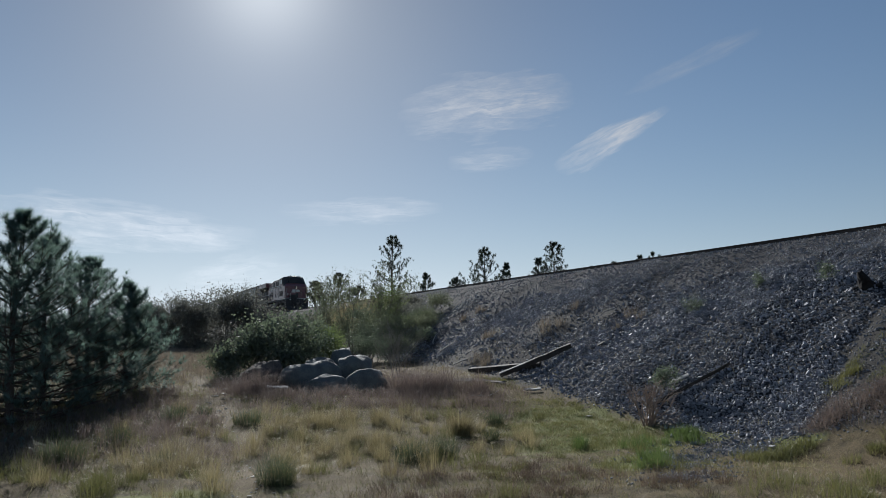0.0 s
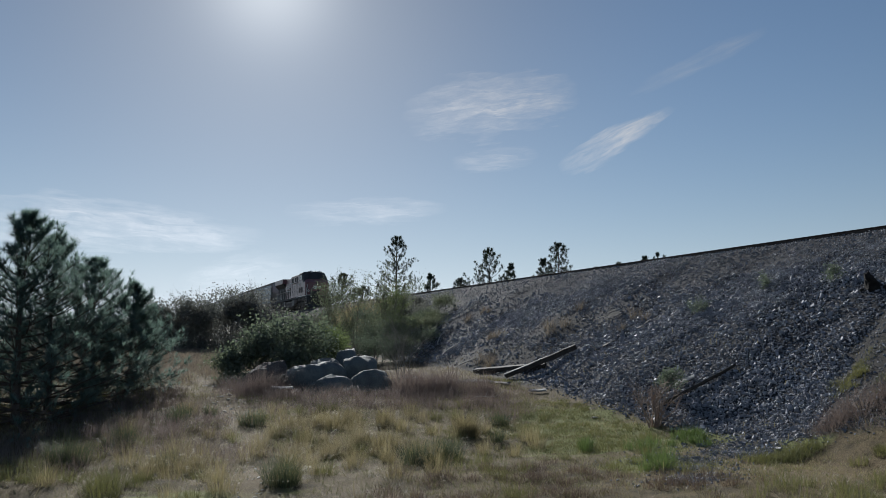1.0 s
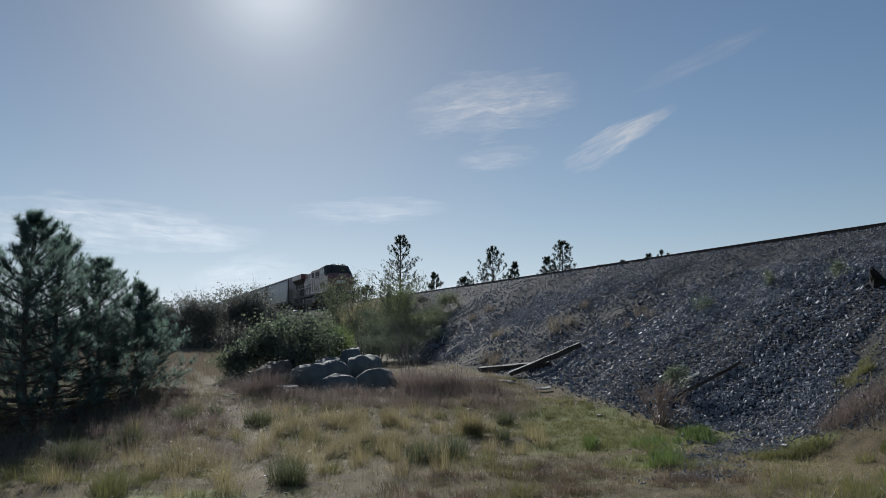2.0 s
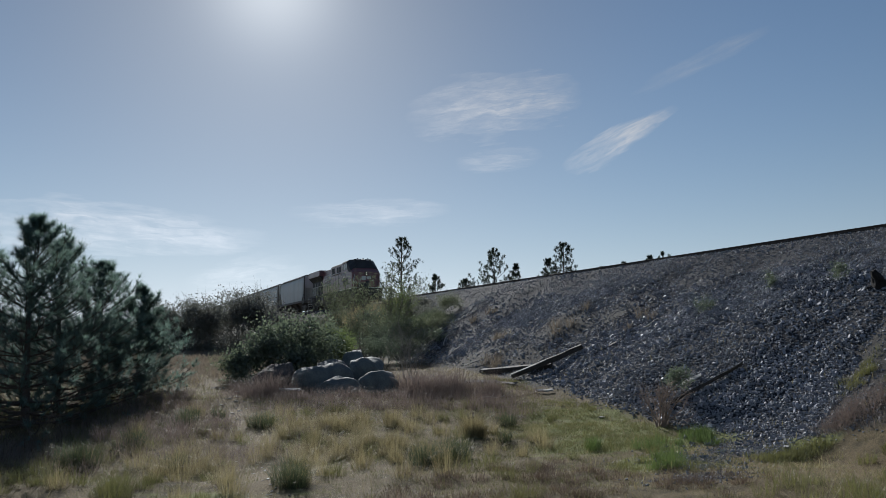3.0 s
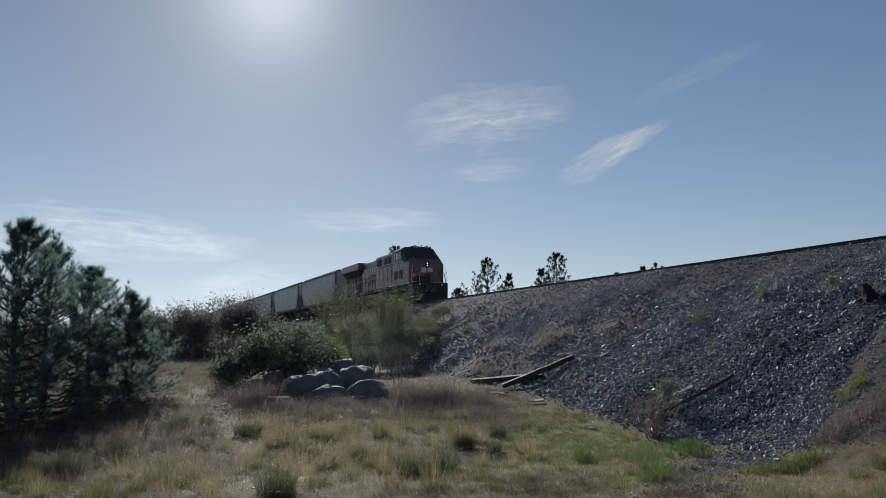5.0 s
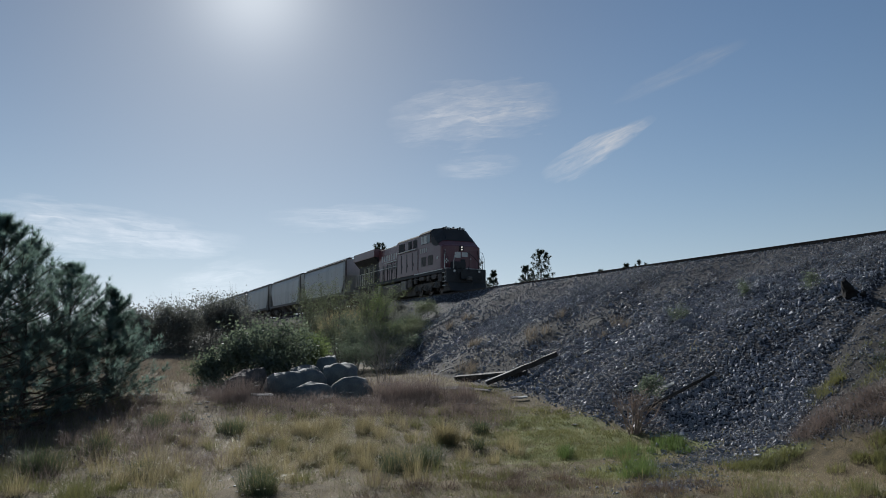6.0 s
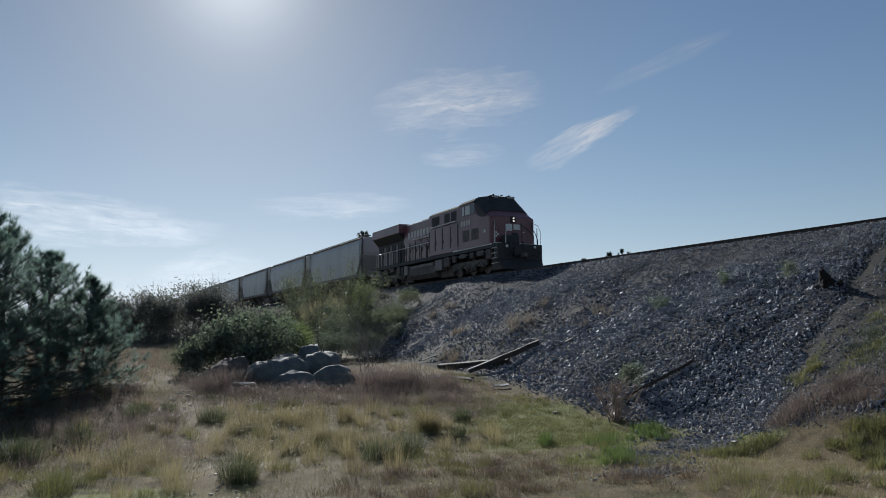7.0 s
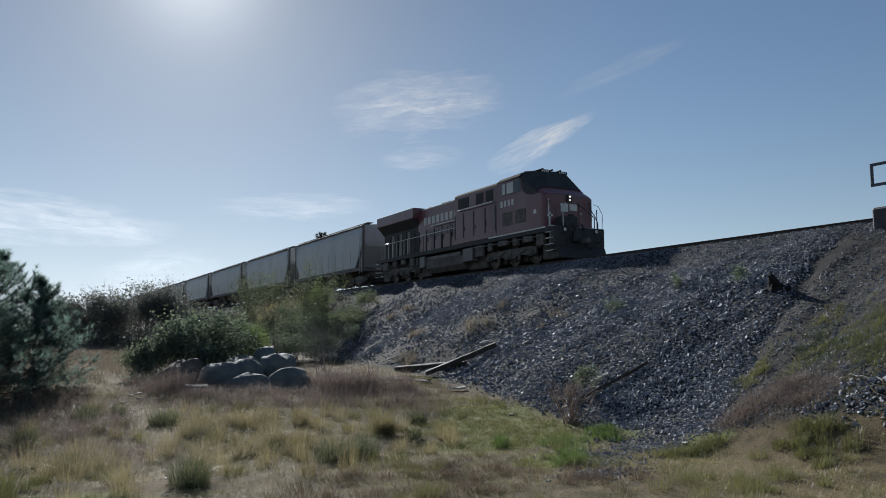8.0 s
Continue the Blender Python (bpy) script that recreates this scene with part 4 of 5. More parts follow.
    for q in (-0.5, 0.1, 0.6):
        bm = bmesh.new()
        rod(bm, (q, 3.05, 4.68), (q, 3.05, 4.82), 0.035, 8)
        rod(bm, (q, 3.05, 4.82), (q, 2.8, 4.82), 0.025, 8, 0.05)
        part("horn", bm, M_ROOF, loco)
    for s in (-1, 1):
        # grilles and equipment behind the cab
        bm = bmesh.new()
        box(bm, s * 0.9, s * 1.50, 5.6, 10.0, 1.6, 3.44, 0.03)
        cb = part("equipment_cabinet", bm, M_RED, loco, "dark red equipment cabinet beside the hood")
        # cream rod added to paint the reflected highlight along the cabinet
        bm = bmesh.new()
        rod(bm, (s * 1.60, 5.9, 3.50), (s * 1.60, 9.6, 3.50), 0.045, 8)
        for q in (6.0, 7.8, 9.5):
            rod(bm, (s * 1.45, q, 3.48), (s * 1.60, q, 3.50), 0.02, 6)
        part("grab_bar", bm, M_CREAM, cb, "cream bar painted as a bright reflection")
        for a in (5.8, 6.95, 8.1, 9.2):
            bm = bmesh.new()
            box(bm, s * 1.488, s * 1.505, a, a + 0.85, 1.85, 3.36, 0.008)
            dr = part("cabinet_door", bm, M_RED, cb)
            bm = bmesh.new()
            box(bm, s * 1.5, s * 1.525, a + 0.8, a + 0.86, 2.3, 2.5)
            part("latch", bm, M_BLACK, dr)
        for a, b in ((6.0, 6.75), (7.0, 7.75), (8.55, 9.75)):
            bm = bmesh.new()
            box(bm, s * 1.42, s * 1.462, a, b, 3.62, 4.22)
            gr = part("air_intake", bm, M_BLACK, loco, "black air intake screen")
            for k in range(6):
                bm = bmesh.new()
                box(bm, s * 1.455, s * 1.475, a + 0.02, b - 0.02, 3.66 + k * 0.1, 3.70 + k * 0.1)
                part("slat", bm, M_BLACK, gr)
    bm = bmesh.new()
    loft(bm, [roof_ring(5.55, 1.45, 4.34, 4.60, z0), roof_ring(10.2, 1.45, 4.34, 4.60, z0)])
    part("forward_hood", bm, M_RED, loco, "dark red hood behind the cab")
    bm = bmesh.new()
    loft(bm, [roof_ring(10.2, 1.06, 4.36, 4.50, z0), roof_ring(15.6, 1.06, 4.36, 4.50, z0)])
    part("engine_hood", bm, M_RED, loco, "dark red engine hood")
    bm = bmesh.new()
    loft(bm, [roof_ring(15.6, 1.0, 3.6, 3.8, z0), roof_ring(21.0, 1.0, 3.6, 3.8, z0)])
    part("radiator_cab", bm, M_BLACK, loco, "dark radiator compartment")
    # black paints the shade beneath the overhanging red wings
    bm = bmesh.new()
    soffit = [(-0.98, 3.35), (-1.48, 3.90), (1.48, 3.90), (0.98, 3.35)]
    loft(bm, [[(a, y, b) for a, b in soffit] for y in (15.62, 21.15)])
    part("radiator_soffit", bm, M_BLACK, loco, "underside of the radiator wings painted black as shade")
    bm = bmesh.new()
    sec = [(-1.50, 3.90), (-1.52, 3.93), (-1.52, 4.54), (-1.48, 4.58), (1.48, 4.58), (1.52, 4.54), (1.52, 3.93), (1.50, 3.90)]
    loft(bm, [[(a, y, b) for a, b in sec] for y in (15.5, 21.2)])
    part("radiator_wings", bm, M_RED, loco, "overhanging dark red radiator wings")
    for s in (-1, 1):
        bm = bmesh.new()
        box(bm, s * 1.50, s * 1.53, 16.6, 20.6, 4.05, 4.36)
        part("radiator_screen", bm, M_RED, loco)
        for k in range(5):
            a = 10.35 + k * 1.04
            bm = bmesh.new()
            box(bm, s * 1.05, s * 1.085, a, a + 0.86, 1.72, 3.05, 0.008)
            dr = part("engine_door", bm, M_RED, loco)
            bm = bmesh.new()
            box(bm, s * 1.08, s * 1.10, a + 0.72, a + 0.84, 2.25, 2.5)
            part("latch", bm, M_BLACK, dr)
        # another cream rod paints the highlight along the engine hood
        bm = bmesh.new()
        rod(bm, (s * 1.22, 10.4, 3.14), (s * 1.22, 13.6, 3.14), 0.045, 8)
        for q in (10.5, 12.0, 13.5):
            rod(bm, (s * 1.04, q, 3.12), (s * 1.22, q, 3.14), 0.02, 6)
        part("grab_bar", bm, M_CREAM, loco, "cream bar painted as a bright reflection")
        # raised black strips paint the shade in the gaps between doors
        for q in [10.24 + 1.04 * k for k in range(6)]:
            bm = bmesh.new()
            box(bm, s * 1.05, s * 1.10, q - 0.01, q + 0.10, 1.64, 3.0)
            part("door_gap", bm, M_BLACK, loco, "black strip painted as the shade between engine doors")
        for q in (5.68, 6.72, 7.92, 9.04, 10.0):
            bm = bmesh.new()
            box(bm, s * 1.49, s * 1.512, q - 0.02, q + 0.08, 1.9, 3.3)
            part("door_gap", bm, M_BLACK, loco, "black strip painted as the shade between cabinet doors")
        # lettering as plain bars: two lines on the hood, one of digits on the cab
        for n, x, low, high, paint in ((8, 1.05, 3.34, 3.82, M_FADED), (7, 1.085, 2.52, 2.92, M_TANK)):
            for k in range(n):
                bm = bmesh.new()
                a = 10.55 + k * 0.56
                box(bm, s * x, s * (x + 0.022), a, a + 0.36, low, high, 0.004)
                part("lettering_bar", bm, paint, loco, "faded cream lettering shown as a bar")
        for k in range(4):
            bm = bmesh.new()
            a = 3.95 + k * 0.34
            box(bm, s * 1.515, s * 1.532, a, a + 0.20, 3.06, 3.38)
            part("digit_bar", bm, M_FADED, loco, "cream digit shown as a bar")
        # handrails: posts and rail, each side
        posts = [1.05] + [5.9 + 1.18 * k for k in range(9)] + [16.4, 16.9, 17.5, 18.1, 18.7, 19.3, 19.9, 20.4]
        for y in posts:
            bm = bmesh.new()
            rod(bm, (s * 1.46, y, 1.6), (s * 1.46, y, 2.62), 0.022, 6)
            part("handrail_post", bm, M_STEELW if s < 0 and y < 3 or y > 15.5 else M_BLACK, loco)
        bm = bmesh.new()
        pipe(bm, [(s * 1.46, 5.9, 2.62), (s * 1.46, 20.4, 2.62)], 0.024)
        part("handrail", bm, M_STEELW, loco)
        bm = bmesh.new()
        pipe(bm, [(s * 1.46, 0.98, 0.75), (s * 1.46, 0.98, 1.9), (s * 1.42, 1.15, 2.3), (s * 1.3, 1.3, 2.6), (s * 1.26, 1.36, 3.0)], 0.024)
        part("grab_rail", bm, M_STEELW if s < 0 else M_BLACK, loco, "bent grab rail")
        bm = bmesh.new()
        pipe(bm, [(s * 0.95, 0.62, 1.6), (s * 0.95, 0.62, 2.1), (s * 0.7, 1.0, 2.55), (s * 0.35, 1.2, 2.85)], 0.024)
        part("grab_rail", bm, M_STEELW if s < 0 else M_BLACK, loco, "bent grab rail")
        for k in range(4):
            bm = bmesh.new()
            box(bm, s * 1.15, s * 1.5, 0.72, 1.35, 0.42 + k * 0.3, 0.46 + k * 0.3)
            part("step", bm, M_STEELW, loco, "worn metal step")
            bm = bmesh.new()
            box(bm, s * 1.15, s * 1.5, 20.8, 21.4, 0.42 + k * 0.3, 0.46 + k * 0.3)
            part("step", bm, M_STEELW, loco, "worn metal step")
        # grilles below the radiator
        for k in range(7):
            bm = bmesh.new()
            a = 16.2 + k * 0.62
            box(bm, s * 1.0, s * 1.04, a, a + 0.42, 1.75, 3.2, 0.01)
            part("louvre_panel", bm, M_TANK if k % 2 else M_BLACK, loco)
        for a, b, zl, zh, mt in ((8.2, 9.3, 0.55, 1.3, M_TANK), (14.0, 14.7, 0.6, 1.3, M_TANK), (14.85, 15.2, 0.75, 1.3, M_BLACK)):
            bm = bmesh.new()
            box(bm, s * 1.0, s * 1.45, a, b, zl, zh, 0.03)
            part("equipment_box", bm, mt, loco)
        bm = bmesh.new()
        rod(bm, (s * 1.2, 9.7, 1.1), (s * 1.2, 13.8, 1.1), 0.17, 12)
        part("air_reservoir", bm, M_TANK, loco)
    bm = bmesh.new()
    tank = [(-1.35, 0.5), (-1.1, 0.2), (1.1, 0.2), (1.35, 0.5), (1.35, 0.98), (-1.35, 0.98)]
    loft(bm, [[(a, y, b) for a, b in tank] for y in (9.4, 14.0)])
    part("fuel_tank", bm, M_UNDER, loco, "grimy fuel tank")
    # plain blocks added to shut out sky showing under the body
    for a, b in ((0.95, 2.3), (7.5, 9.4), (14.0, 15.3), (20.2, 21.2)):
        bm = bmesh.new()
        box(bm, -0.95, 0.95, a, b, 0.10, 0.85, 0.05)
        part("brake_rigging", bm, M_UNDER, loco)
    bm = bmesh.new()
    box(bm, -0.5, 0.5, 12.4, 13.6, 4.46, 4.66, 0.05)
    part("exhaust_stack", bm, M_ROOF, loco)
    for y in (10.8, 11.5, 14.6):
        bm = bmesh.new()
        box(bm, -0.7, 0.1, y, y + 0.35, 4.44, 4.56, 0.03)
        part("roof_hatch", bm, M_ROOF, loco)
    # front railing ends and hoses on the platform
    for s in (-1, 1):
        bm = bmesh.new()
        pipe(bm, [(s * 1.4, 0.6, 1.58), (s * 1.42, 0.58, 2.3), (s * 1.44, 0.9, 2.75), (s * 1.44, 1.25, 2.9)], 0.013)
        part("end_railing", bm, M_BLACK, loco)
        bm = bmesh.new()
        pipe(bm, [(s * 0.9, 0.5, 0.95), (s * 0.95, 0.25, 0.8), (s * 1.0, 0.15, 1.05), (s * 0.98, 0.35, 1.3)], 0.025)
        part("hose", bm, M_BLACK, loco)
    # upward roof faces take the dark matt material
    for ob in loco.children:
        if ob.name.split(".")[0] in ("cab", "forward_hood", "engine_hood", "radiator_wings"):
            ob.data.materials.append(M_ROOF)
            for p in ob.data.polygons:
                if p.normal.z > 0.3 and p.center.z > 4.2 and p.center.y > 2.6:
                    p.material_index = 1
    make_truck(loco, 4.9, (-1.9, 0.0, 1.9), 0.533, True)
    make_truck(loco, 17.6, (-1.9, 0.0, 1.9), 0.533, True)
    return loco


PITCH, CAR_AT = 17.78, 23.3


def make_hopper():
    """A covered hopper; its front end is at y = 0."""
    car = thing("hopper_car", pose(TRACK_X, FRONT + CAR_AT, RAIL_Z), "faded grey covered hopper wagon coupled in the moving train", "railway wagon", "hopper wagons of the train")
    L = PITCH - 1.0
    def ring(y, z0, w0):
        h = [(w0, z0), (1.52, 1.9), (1.56, 2.8), (1.53, 3.9), (1.40, 4.40), (1.15, 4.55), (0.45, 4.62)]
        h = [(a, max(b, z0 + 0.001 * i)) for i, (a, b) in enumerate(h)]
        return [(a, y, b) for a, b in h] + [(-a, y, b) for a, b in reversed(h)]
    bm = bmesh.new()
    # ends: the sheets slope in below
    loft(bm, [ring(0.55, 3.3, 1.52), ring(0.60, 3.0, 1.52), ring(1.9, 1.42, 1.5), ring(L - 1.9, 1.42, 1.5), ring(L - 0.60, 3.0, 1.52), ring(L - 0.55, 3.3, 1.52)])
    part("body", bm, M_CAR, car, "faded grey steel hopper body")
    for s in (-1, 1):
        bm = bmesh.new()
        box(bm, s * 1.40, s * 1.54, 0.35, L - 0.35, 1.12, 1.40, 0.02)
        part("side_sill", bm, M_CARDARK, car, "dirty side sill")
        bm = bmesh.new()
        box(bm, s * 1.36, s * 1.50, 0.5, L - 0.5, 4.40, 4.52, 0.02)
        part("top_chord", bm, M_CARDARK, car)
        for k in range(1, 9):
            y = 1.2 + (L - 2.4) * k / 9
            bm = bmesh.new()
            loft(bm, [[(s * 1.52, y - 0.05, 1.42), (s * 1.535, y - 0.03, 1.42), (s * 1.535, y + 0.03, 1.42), (s * 1.52, y + 0.05, 1.42)],
                      [(s * 1.54, y - 0.05, 2.8), (s * 1.572, y - 0.03, 2.8), (s * 1.572, y + 0.03, 2.8), (s * 1.54, y + 0.05, 2.8)],
                      [(s * 1.47, y - 0.05, 4.15), (s * 1.495, y - 0.03, 4.15), (s * 1.495, y + 0.03, 4.15), (s * 1.47, y + 0.05, 4.15)]])
            part("side_post", bm, M_CAR, car)
        # end frames: corner post, diagonal and ladder
        for y, d in ((0.42, 1), (L - 0.42, -1)):
            bm = bmesh.new()
            box(bm, s * 1.42, s * 1.54, y - 0.07, y + 0.07, 1.1, 4.42, 0.01)
            part("corner_post", bm, M_CARDARK, car)
            bm = bmesh.new()
            prism(bm, [(y, 3.2), (y + d * 0.14, 3.2), (y + d * 1.55, 1.4), (y + d * 1.4, 1.4)], s * 1.36, s * 1.46)
            part("diagonal_brace", bm, M_CARDARK, car)
            bm = bmesh.new()
            for a in (0.1, 0.5):
                rod(bm, (s * 1.57, y + d * a, 0.9), (s * 1.57, y + d * a, 4.4), 0.018, 5)
            for k in range(9):
                rod(bm, (s * 1.57, y + d * 0.1, 1.05 + k * 0.4), (s * 1.57, y + d * 0.5, 1.05 + k * 0.4), 0.014, 5)
            part("ladder", bm, M_CAR, car)
    bm = bmesh.new()
    box(bm, -0.2, 0.2, 0.1, L - 0.1, 0.75, 1.15, 0.02)
    for y in (0.3, L - 0.3):
        box(bm, -1.45, 1.45, y - 0.2, y + 0.2, 1.05, 1.35, 0.02)
    part("centre_sill", bm, M_CARDARK, car)
    for k in range(3):
        a = 3.1 + k * (L - 6.2) / 3 + 0.2
        b = a + (L - 6.2) / 3 - 0.4
        m = (a + b) / 2
        bm = bmesh.new()
        loft(bm, [[(-1.4, a, 1.45), (1.4, a, 1.45), (1.4, b, 1.45), (-1.4, b, 1.45)], [(-0.5, m - 0.4, 0.42), (0.5, m - 0.4, 0.42), (0.5, m + 0.4, 0.42), (-0.5, m + 0.4, 0.42)]])
        hp = part("discharge_hopper", bm, M_CARDARK, car, "dirty sloping discharge hopper")
        bm = bmesh.new()
        box(bm, -0.65, 0.65, m - 0.6, m + 0.6, 0.26, 0.42, 0.02)
        part("gate", bm, M_UNDER, hp)
    for k in range(4):
        bm = bmesh.new()
        a = 1.2 + k * (L - 2.4) / 4
        box(bm, -0.33, 0.33, a + 0.15, a + (L - 2.4) / 4 - 0.15, 4.60, 4.72, 0.04)
        part("roof_hatch", bm, M_CAR, car)
    for s in (-1, 1):
        bm = bmesh.new()
        box(bm, s * 0.75, s * 1.2, 0.3, L - 0.3, 4.66, 4.70)
        for k in range(9):
            y = 0.8 + k * (L - 1.6) / 8
            box(bm, s * 0.8, s * 1.15, y - 0.02, y + 0.02, 4.5, 4.66)
        part("running_board", bm, M_CARDARK, car, "grating walkway on the roof")
    bm = bmesh.new()
    rod(bm, (0.5, 0.30, 2.4), (0.5, 0.36, 2.4), 0.28, 16)
    part("brake_wheel", bm, M_CARDARK, car)
    coupler(car, 0.12, 1)
    coupler(car, L - 0.12, -1)
    make_truck(car, 2.0, (-0.9, 0.9), 0.457, False)
    make_truck(car, L - 2.0, (-0.9, 0.9), 0.457, False)
    return car


LOCO = make_loco()
n_loco = len(WHEELS)
CARS = [make_hopper()]
car_wheels = WHEELS[n_loco:]
for k in range(1, 8):
    c = copy_thing(CARS[0], pose(TRACK_X, FRONT + CAR_AT + PITCH * k, RAIL_Z))
    CARS.append(c)
    sets = [o for o in c.children_recursive if o.name.startswith("wheelset")]
    WHEELS += [(o, w[1], w[2]) for o, w in zip(sets, (car_wheels[0], car_wheels[1], car_wheels[2], car_wheels[3]))]


def motions():
    """The train rolls past; its wheels turn under it."""
    times = [0.5 * k for k in range(17)]
    for k, ob in enumerate([LOCO] + CARS):
        y = FRONT if k == 0 else FRONT + CAR_AT + PITCH * (k - 1)
        walk(ob, [(t, pose(TRACK_X, y - SPEED * t, RAIL_Z)) for t in times])
    fine = [k / 15 for k in range(121)]
    for w, y, r in WHEELS:
        walk(w, [(t, pose(0, y, r, math.degrees(SPEED * t / r) % 360)) for t in fine])


# ---- the embankment's foot: timbers, planks, stump, post ----
def lay(ob, x0, y0, x1, y1, lift=0.0, roll=0.0):
    """Lay a long thing (along its own x, its middle at the origin) from one place on the ground to another."""
    a = Vector((x0, y0, float(height(x0, y0)) + lift))
    b = Vector((x1, y1, float(height(x1, y1)) + lift))
    d = (b - a).normalized()
    n = Vector((-0.52, 0, 0.85))
    s = n.cross(d).normalized()
    n = d.cross(s)
    m = Matrix((d, s, n)).transposed().to_4x4()
    ob.matrix_basis = Matrix.Translation((a + b) / 2) @ m @ pose(0, 0, 0, roll, 0, 0)


def timber(name, length, w, h, material, label, seed, upper=None):
    """A squared timber with uneven edges; upper: a paler material that paints its upper side as sunlit."""
    rng = np.random.default_rng(seed)
    bm = bmesh.new()
    rings = []
    for k in range(7):
        x = -length / 2 + length * k / 6
        j = rng.normal(0, 0.008, 4)
        c = 0.02
        rings.append([(x + (rng.normal(0, 0.02) if k in (0, 6) else 0), a + j[q % 4], b + j[(q + 1) % 4]) for q, (a, b) in enumerate(
            ((-w / 2 + c, -h / 2), (w / 2 - c, -h / 2), (w / 2, -h / 2 + c), (w / 2, h / 2 - c), (w / 2 - c, h / 2), (-w / 2 + c, h / 2), (-w / 2, h / 2 - c), (-w / 2, -h / 2 + c)))])
    loft(bm, rings)
    ob = part(name, bm, material)
    if upper:
        ob.data.materials.append(upper)
        for p in ob.data.polygons:
            p.material_index = int(p.normal.z > 0.6)
    return tagged(ob, label, "timber")


# pale top and dark sides put light and shade into this tie's colour
lay(timber("old_railway_tie", 2.75, 0.15, 0.17, M_CREO, "weathered railway tie with its sunlit top painted pale, lying down the slope", 1, M_PLANKTIE), 13.05, 24.7, 15.05, 23.4, 0.14, -4)
lay(timber("old_railway_tie", 3.6, 0.23, 0.18, M_CREO, "dark half-buried railway tie along the foot of the slope", 2), 13.15, 27.6, 14.3, 24.15, 0.05, -12)
lay(timber("old_railway_tie", 2.3, 0.20, 0.15, M_CREO, "half-buried dark timber on the slope", 3), 13.9, 23.1, 15.9, 21.9, -0.04, -8)
lay(timber("old_railway_tie", 2.1, 0.07, 0.07, M_CREO, "thin dark timber lying up the stony slope", 4), 12.95, 16.0, 14.3, 15.1, 0.08, -10)
lay(timber("broken_plank", 0.5, 0.15, 0.04, M_PLANK, "broken pale grey plank on the stones", 5), 13.55, 16.4, 14.0, 16.0, 0.09, 6)
lay(timber("broken_plank", 0.55, 0.14, 0.05, M_PLANK, "short pale plank lying in the grass", 6), 12.15, 21.6, 12.6, 21.25, 0.07)
lay(timber("broken_plank", 0.6, 0.14, 0.05, M_PLANK, "short pale plank lying by the boulders", 7), 4.35, 22.9, 4.9, 22.7, 0.22)
for k, (a, b) in enumerate(((10.2, 25.0), (10.9, 24.2), (11.6, 23.6), (9.6, 26.5))):
    lay(timber("rotten_board", 0.9, 0.22, 0.07, M_TIE, "rotten board pressed into the grass", 20 + k), a, b, a + 0.7, b - 0.5, 0.03)


def make_stump():
    rng = np.random.default_rng(5)
    x, y = 17.75, 13.6
    ob = thing("charred_stump", pose(x, y, float(height(x, y))), "black charred stump sticking out of the stones", "stump")
    bm = bmesh.new()
    rings = []
    for k, (z, r) in enumerate(((-0.25, 0.20), (0.03, 0.16), (0.14, 0.13), (0.23, 0.10), (0.31, 0.05))):
        rings.append([(r * math.cos(t) * (1 + rng.normal(0, 0.12)) - 0.10 * k, r * 1.3 * math.sin(t) * (1 + rng.normal(0, 0.12)) - 0.02 * k, z + rng.normal(0, 0.03)) for t in [6.283 * j / 10 for j in range(10)]])
    loft(bm, rings)
    part("stump_body", bm, M_CHAR, ob)
    bm = bmesh.new()
    rod(bm, (0.1, -0.15, -0.1), (-0.15, -0.45, 0.0), 0.10, 8, 0.05)
    rod(bm, (0.05, 0.1, -0.1), (-0.2, 0.3, -0.1), 0.12, 8, 0.05)
    part("root", bm, M_CHAR, ob)


make_stump()


def make_sign():
    """An open steel frame on a post behind a concrete block, beside the track."""
    x, y = 20.95, 11.95
    z = float(height(x, y))
    ob = thing("trackside_frame", pose(x, y, z, 0, 0, 90), "open rectangular dark steel frame on a trackside post", "sign frame")
    bm = bmesh.new()
    rod(bm, (0.1, 0.06, -0.2), (0.1, 0.06, 1.66), 0.04, 10)
    part("post", bm, M_SIGN, ob)
    for a, b, c, d in ((-0.56, 0.92, 1.02, 1.10), (-0.56, 0.92, 1.60, 1.68), (-0.56, -0.48, 1.10, 1.60), (0.84, 0.92, 1.10, 1.60)):
        bm = bmesh.new()
        box(bm, a, b, -0.03, 0.02, c, d, 0.006)
        part("frame_bar", bm, M_SIGN, ob)
    blk = thing("concrete_block", pose(x - 0.15, y - 0.05, z - 0.02, 0, 0, 90), "grey weathered concrete block at the top of the embankment", "block")
    bm = bmesh.new()
    box(bm, -0.55, 0.75, -0.28, 0.28, -0.4, 0.38, 0.06)
    part("block_body", bm, M_CONC, blk)


make_sign()


def dead_branch(x, y, length, turn, seed, thick=0.03):
    """A fallen bare branch with a few side twigs, lying on the slope."""
    rng = np.random.default_rng(seed)
    ob = thing("dead_branch", pose(x, y, float(height(x, y)) + 0.04), "bleached bare dead branch lying on the bank", "branch", "dead branches")
    segs, p, a = [], np.array([0.0, 0, 0.02]), radians(turn)
    n = 6
    for k in range(n):
        a += rng.normal(0, 0.22)
        q = p + np.array([math.cos(a), math.sin(a), 0]) * length / n
        q[2] = float(height(x + q[0], y + q[1]) - height(x, y)) + 0.03 + 0.05 * rng.random() * (1 + k % 3)
        segs.append((p, q, thick * (1 - k / (n + 1)), thick * (1 - (k + 1) / (n + 1))))
        if k > 1:
            b = a + rng.choice((-1, 1)) * rng.uniform(0.5, 1.1)
            e = q + np.array([math.cos(b), math.sin(b), rng.uniform(0.2, 0.8)]) * length * rng.uniform(0.12, 0.3)
            segs.append((q, e, thick * 0.5, thick * 0.15))
        p = q
    V, F = sticks(segs)
